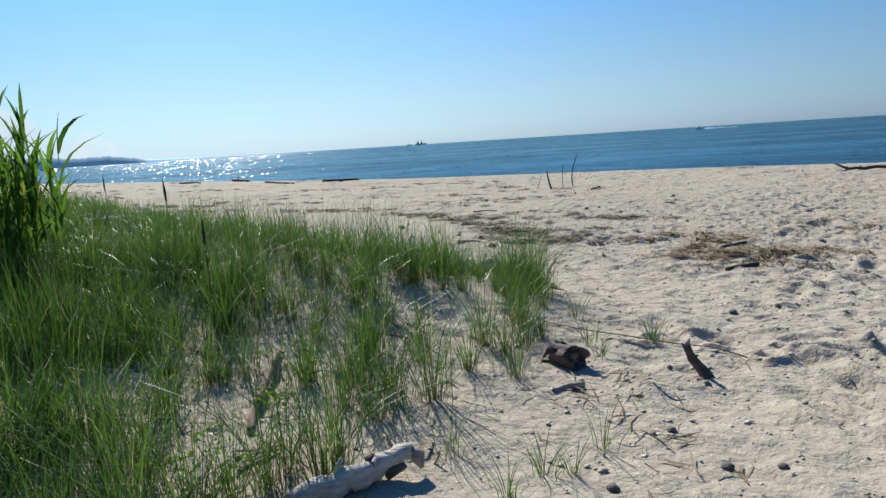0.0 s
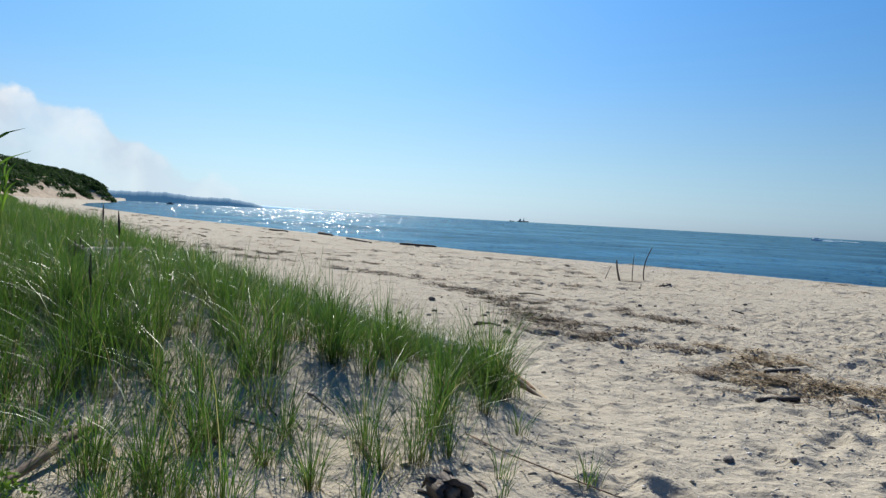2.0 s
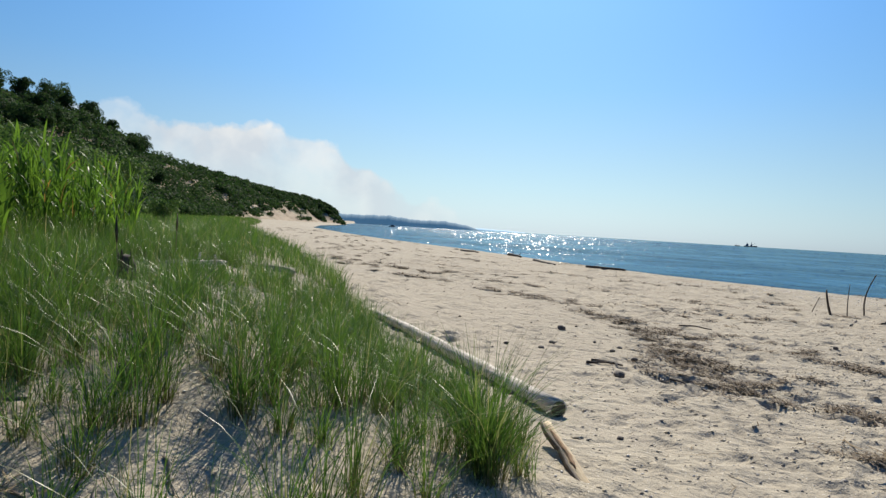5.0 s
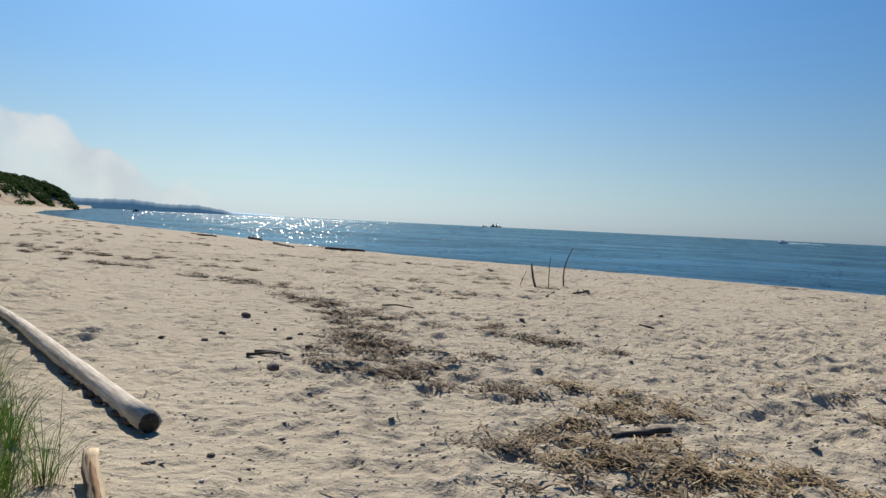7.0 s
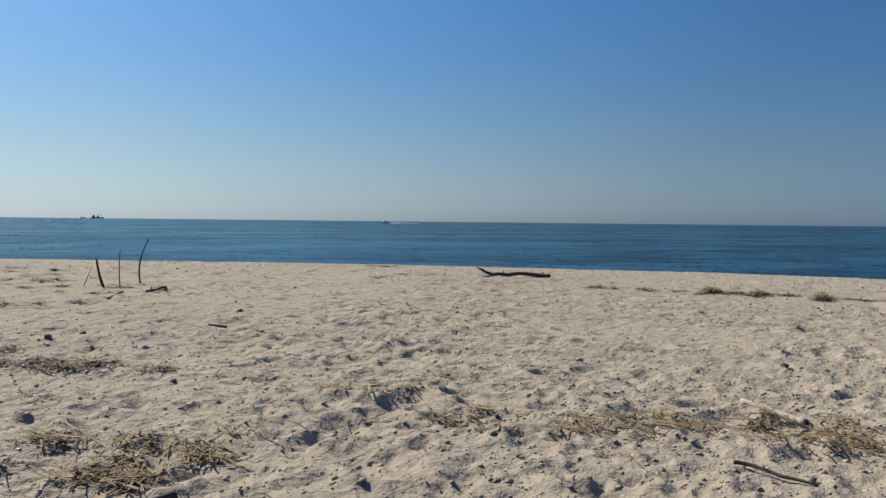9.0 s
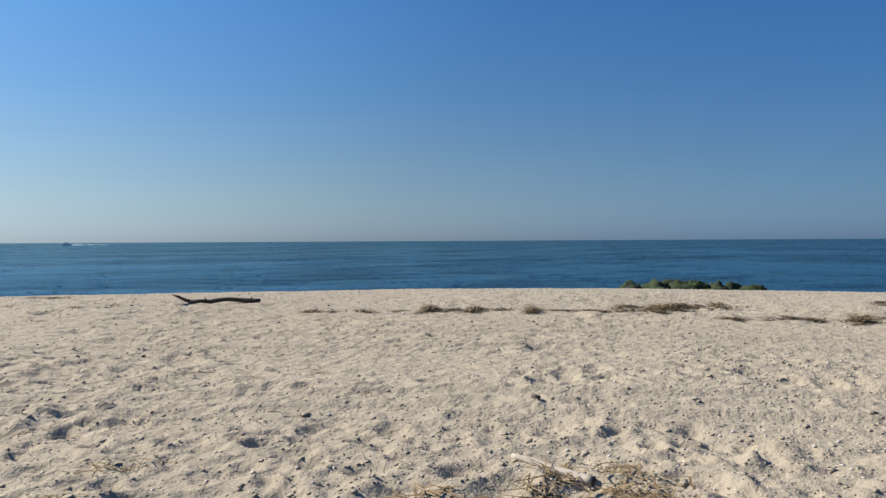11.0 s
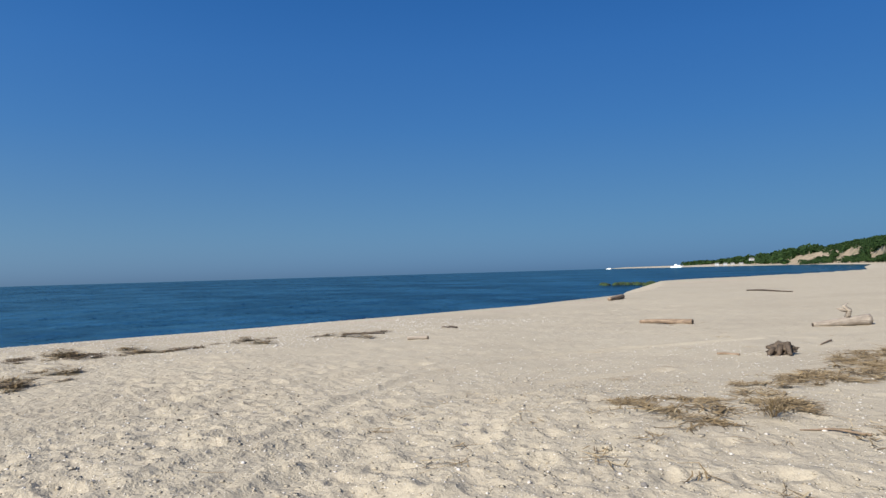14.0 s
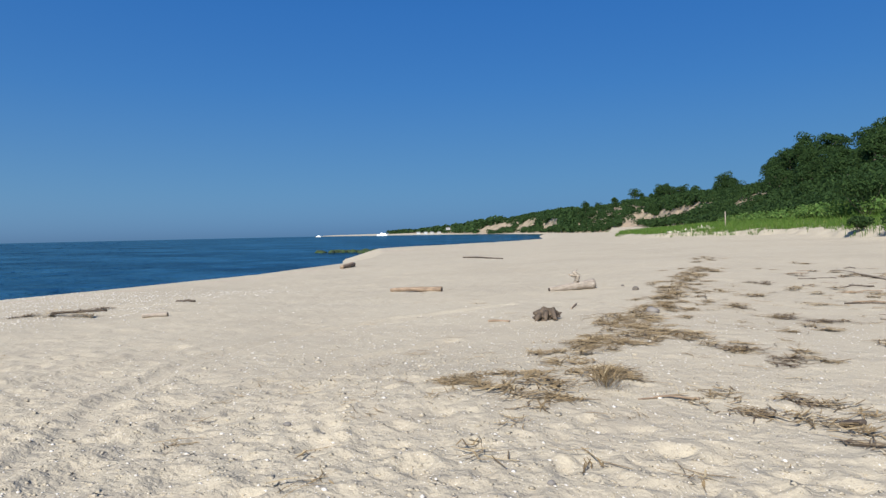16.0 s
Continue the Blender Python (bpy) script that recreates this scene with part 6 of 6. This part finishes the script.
V, F, A = strands(loose, rs, (0.05, 0.22), 0.003, 0.01)
tagged(put("stray_straws", mesh_np("stray_straws", V, F, A), STRAW), "stray dry stalks scattered over the beach", "litter", kind="stuff")


def chips(x, y, size, rs, flat=0.45):
    """Small six-sided pieces half sunk in the sand."""
    n = len(x)
    z = ground_z(x, y)
    s = size * np.exp(rs.normal(0, 0.45, n))
    t = np.array([(1, 0, 0), (0, 1, 0), (-1, 0, 0), (0, -1, 0), (0, 0, 1), (0, 0, -1)], float)
    D = t[None] * rs.uniform(0.6, 1.3, (n, 6, 1)) * np.array([1, 1, flat])
    a = rs.uniform(0, 6.28, n)
    c, d = np.cos(a)[:, None], np.sin(a)[:, None]
    X, Y = D[:, :, 0] * c - D[:, :, 1] * d, D[:, :, 0] * d + D[:, :, 1] * c
    V = np.stack([x[:, None] + X * s[:, None], y[:, None] + Y * s[:, None], (z + s * flat * 0.35)[:, None] + (D[:, :, 2] + 0.2 * X) * s[:, None]], 2)
    f = np.array([(0, 1, 4), (1, 2, 4), (2, 3, 4), (3, 0, 4), (1, 0, 5), (2, 1, 5), (3, 2, 5), (0, 3, 5)])
    return V.reshape(-1, 3), ((np.arange(n) * 6)[:, None, None] + f[None]).reshape(-1, 3)


rs = np.random.RandomState(99)
band = rs.normal(0, 1, (9000, 2))
x = np.concatenate([rs.uniform(2, 24, 5200), 8 + 4.5 * band[:2600, 0], rs.uniform(8, 18, 3600), rs.uniform(-2, 6, 1200)])
y = np.concatenate([rs.uniform(-4, 24, 5200), 8 + 4.5 * band[:2600, 1], rs.uniform(-3, 10, 3600), rs.uniform(2, 12, 1200)])
V, F = chips(x, y, 0.0085, rs)
tagged(put("shell_chips", mesh_np("shell_chips", V, F), SHELL), "white broken shells strewn over the sand", "shells", kind="stuff")
# shell banks along the brow of the beach
f = rs.uniform(0, 1, 24000)
i = (f * 6.999).astype(int) + 10
w = (f * 6.999) % 1
pb = BROW[i] * (1 - w)[:, None] + BROW[i + 1] * w[:, None]
inl = np.array([-0.86, -0.5])
pb = pb + inl * 8.5 * rs.uniform(0, 1, (24000, 1)) ** 1.4 + rs.normal(0, 0.4, (24000, 2))
V, F = chips(pb[:, 0], pb[:, 1], 0.0125, rs)
tagged(put("shell_bank", mesh_np("shell_bank", V, F), SHELL), "bank of pale broken shells on the beach brow", "shells", kind="stuff")
x = np.concatenate([rs.uniform(-2, 20, 4600), rs.uniform(-1.5, 6, 3600), rs.uniform(3, 10, 6500)])
y = np.concatenate([rs.uniform(-3, 24, 4600), rs.uniform(2.4, 14, 3600), rs.uniform(7, 16, 6500)])
V, F = chips(x, y, 0.0075, rs, 0.42)
tagged(put("pebbles", mesh_np("pebbles", V, F), PEBBLE), "small grey and brown pebbles strewn over the sand", "pebbles", kind="stuff")
x, y = rs.uniform(-18, 20, 5200), rs.uniform(6, 46, 5200)
ok = (inside_plants(x, y) < 0.2) & (np.hypot(x - 7, y - 8) > 8.5)
V, F = chips(x[ok], y[ok], 0.015, rs, 0.5)
tagged(put("dark_flecks", mesh_np("dark_flecks", V, F), DARK), "dark scraps of wood and weed strewn over sand", "litter", kind="stuff")

x = np.concatenate([rs.uniform(0.5, 17, 15000), rs.uniform(6, 15, 9000)])
y = np.concatenate([rs.uniform(-1, 19, 15000), rs.uniform(1, 11, 9000)])
ok = inside_plants(x, y) < 0.3
V, F = chips(x[ok], y[ok], 0.012, rs, 0.3)
tagged(put("sand_clods", mesh_np("sand_clods", V, F, np.ones(len(V))), SAND), "small kicked-up clods of sand", "sand", kind="stuff")
deb = np.random.RandomState(23)
d0, d1, d2 = np.array((15.96, -17.23)), np.array((12.41, -23.74)), np.array((9.65, -1.45))
for k in range(30):
    u, v = deb.rand(2)
    if u + v > 1:
        u, v = 1 - u, 1 - v
    p = d0 + (d1 - d0) * u + (d2 - d0) * v
    a, ln = deb.uniform(0, 6.28), deb.uniform(0.15, 0.9)
    lying_log("driftwood_stick", (p[0] - math.cos(a) * ln / 2, p[1] - math.sin(a) * ln / 2), (p[0] + math.cos(a) * ln / 2, p[1] + math.sin(a) * ln / 2), deb.uniform(0.008, 0.02), deb.uniform(0.005, 0.012),
              (BROWN, GREYWOOD, DARK)[k % 3], "weathered stick among litter on the upper beach", seed=300 + k, sway=0.08, end=None, stub=k % 3, n=8, group="sticks on the upper beach")


# ---- out on the water ----
HULL = m_plain("dark_hull_paint", (0.05, 0.06, 0.075), 0.5)
STEEL = m_plain("grey_ship_steel", (0.24, 0.27, 0.30), 0.5)
WHITE = m_plain("white_boat_paint", (0.8, 0.8, 0.78), 0.35, 0, 0.04)
FOAM = m_blade("sea_foam", (0.8, 0.84, 0.86), (0.8, 0.84, 0.86), (0.85, 0.88, 0.9), (0.85, 0.88, 0.9), 0.8, 0.6)
GLASS = m_plain("dark_cabin_glass", (0.03, 0.04, 0.05), 0.1)


def hull_mesh(length, beam, height, seed=0):
    """A boat's hull: pointed bow, flat stern, flared sides."""
    V, F = [], []
    n = 9
    for i in range(n):
        f = i / (n - 1)
        w = beam / 2 * min(1, (1 - f) * 2.6 + 0.02) ** 0.6
        for z, k in ((-0.3 * height, 0.6), (0, 0.85), (height * (1 + 0.3 * f), 1.0)):
            V += [(-length / 2 + length * f, -w * k, z), (-length / 2 + length * f, w * k, z)]
    for i in range(n - 1):
        a, b = i * 6, (i + 1) * 6
        F += [(a, a + 2, b + 2, b), (a + 2, a + 4, b + 4, b + 2), (a + 3, a + 1, b + 1, b + 3), (a + 5, a + 3, b + 3, b + 5), (a + 4, a + 5, b + 5, b + 4), (a + 1, a, b, b + 1)]
    F += [(0, 1, 3, 2), (2, 3, 5, 4)]
    return mesh_np("hull", np.array(V), np.array(F))


def box(name, parent, mat, x, y, z, sx, sy, sz, label="", bev=0.06):
    bm = bmesh.new()
    bmesh.ops.create_cube(bm, size=1.0)
    for v in bm.verts:
        v.co = Vector((x + v.co.x * sx, y + v.co.y * sy, z + v.co.z * sz))
    bmesh.ops.bevel(bm, geom=bm.edges[:], offset=min(sx, sy, sz) * bev, segments=1, affect="EDGES")
    return part(name, bm, mat, parent, label)


ship = thing("work_ship", pose(0, 3300, WATER_Z, 0, 0, 8), "distant grey work ship with a crane on the horizon", "ship")
put("hull", hull_mesh(52, 11, 4.0), HULL, ship)
deckhouse = box("deckhouse", ship, STEEL, -14, 0, 7, 10, 8, 7)
box("bridge", deckhouse, STEEL, -13, 0, 12, 6, 7, 4)
crane_cab = box("crane_cab", ship, STEEL, 3, 0, 7, 6, 6, 7)
limb("crane_mast", [(3, 0, 6), (3, 0, 16), (3.5, 0, 22)], (1.3, 1.0, 0.5), STEEL, crane_cab, 2, 8, 0)
limb("crane_jib", [(3, 0, 9), (12, 0, 13), (20, 0, 16)], (0.9, 0.7, 0.4), STEEL, crane_cab, 3, 8, 0)
limb("aft_mast", [(-15, 0, 13), (-15, 0, 20)], (0.6, 0.3), STEEL, ship, 4, 6, 0)
barge = thing("barge", pose(-52, 3300, WATER_Z, 0, 0, 4), "distant low dark barge beside the work ship", "ship")
put("hull", hull_mesh(22, 8, 2.6), HULL, barge)
box("deckhouse", barge, STEEL, -6, 0, 4, 4, 5, 4)
limb("mast", [(-5, 0, 5), (-5, 0, 10)], (0.5, 0.25), STEEL, barge, 5, 6, 0)

b0 = at_bearing(-21.6, 770, WATER_Z)
boat = thing("motorboat", pose(b0[0], b0[1], WATER_Z, 0, 0, 156), "small white motorboat speeding with a foaming wake", "boat")
put("hull", hull_mesh(9, 3, 1.5), WHITE, boat)
cabin = box("cabin", boat, WHITE, 0.3, 0, 2.2, 3.2, 2.2, 1.4)
box("windscreen", cabin, GLASS, 1.95, 0, 2.3, 0.3, 2.0, 0.9, "dark windscreen")
V = [(4 - 4 * k, y, z * (1 - k / 12) * (1 + 0.25 * math.sin(k * 2.3))) for k in range(11) for y, z in ((-1.8 - 0.15 * k, -0.3), (-2.3 - 0.15 * k, 1.3), (-2.9 - 0.2 * k, 2.1))]
F = [(3 * k + j, 3 * k + j + 1, 3 * k + j + 4, 3 * k + j + 3) for k in range(10) for j in range(2)]
put("wake", mesh_np("wake", np.array(V), np.array(F)), FOAM, boat, "white foaming wake")

m0 = at_bearing(27.6, 900, WATER_Z)
mb = thing("moored_boat", pose(m0[0], m0[1], WATER_Z, 0, 0, 40), "tiny dark boat moored off the headland", "boat")
put("hull", hull_mesh(8, 2.6, 1.3), HULL, mb)
box("cabin", mb, HULL, 0, 0, 2.0, 3, 2, 1.3)

for az, d, ln in ((-134.3, 1750, 26), (-129.3, 2300, 16)):
    f0 = at_bearing(az, d, WATER_Z)
    ferry = thing("white_ferry", pose(f0[0], f0[1], WATER_Z, 0, 0, 40), "distant white passenger boat near the far shore", "boat")
    put("hull", hull_mesh(ln, ln * 0.25, ln * 0.1), WHITE, ferry)
    box("cabin", ferry, WHITE, -ln * 0.08, 0, ln * 0.17, ln * 0.55, ln * 0.18, ln * 0.13)
    box("wheelhouse", ferry, WHITE, ln * 0.05, 0, ln * 0.26, ln * 0.2, ln * 0.14, ln * 0.08)

PLASTER = m_plain("pale_house_wall", (0.45, 0.44, 0.42), 0.8)
ROOF = m_plain("grey_roof", (0.16, 0.155, 0.15), 0.9)
for k, (az, d) in enumerate(((-137.2, 1600), (-137.8, 1620), (-138.3, 1650), (-138.9, 1640), (-139.6, 1500))):
    h0 = at_bearing(az, d, 0)
    hz = 2.0 if k < 4 else 10.0
    house = thing("shore_house", pose(h0[0], h0[1], hz, 0, 0, 40 + 7 * k) @ Matrix.Scale(0.6, 4), "distant pale house on the far shore", "house", "houses on the far shore")
    wall = box("wall", house, PLASTER, 0, 0, 1.0, 13, 9, 7.0, "", 0.01)
    bm = bmesh.new()
    q = [bm.verts.new(v) for v in ((-7, -5, 4.4), (7, -5, 4.4), (7, 5, 4.4), (-7, 5, 4.4), (-7, 0, 7.5), (7, 0, 7.5))]
    for fidx in ((0, 1, 5, 4), (2, 3, 4, 5), (0, 4, 3), (1, 2, 5), (3, 2, 1, 0)):
        bm.faces.new([q[j] for j in fidx])
    part("roof", bm, ROOF, house, "grey pitched roof")
    for wx in (-4, 0, 4):
        box("window", wall, GLASS, wx, -4.5, 1.8, 1.6, 0.3, 1.8, "dark window")
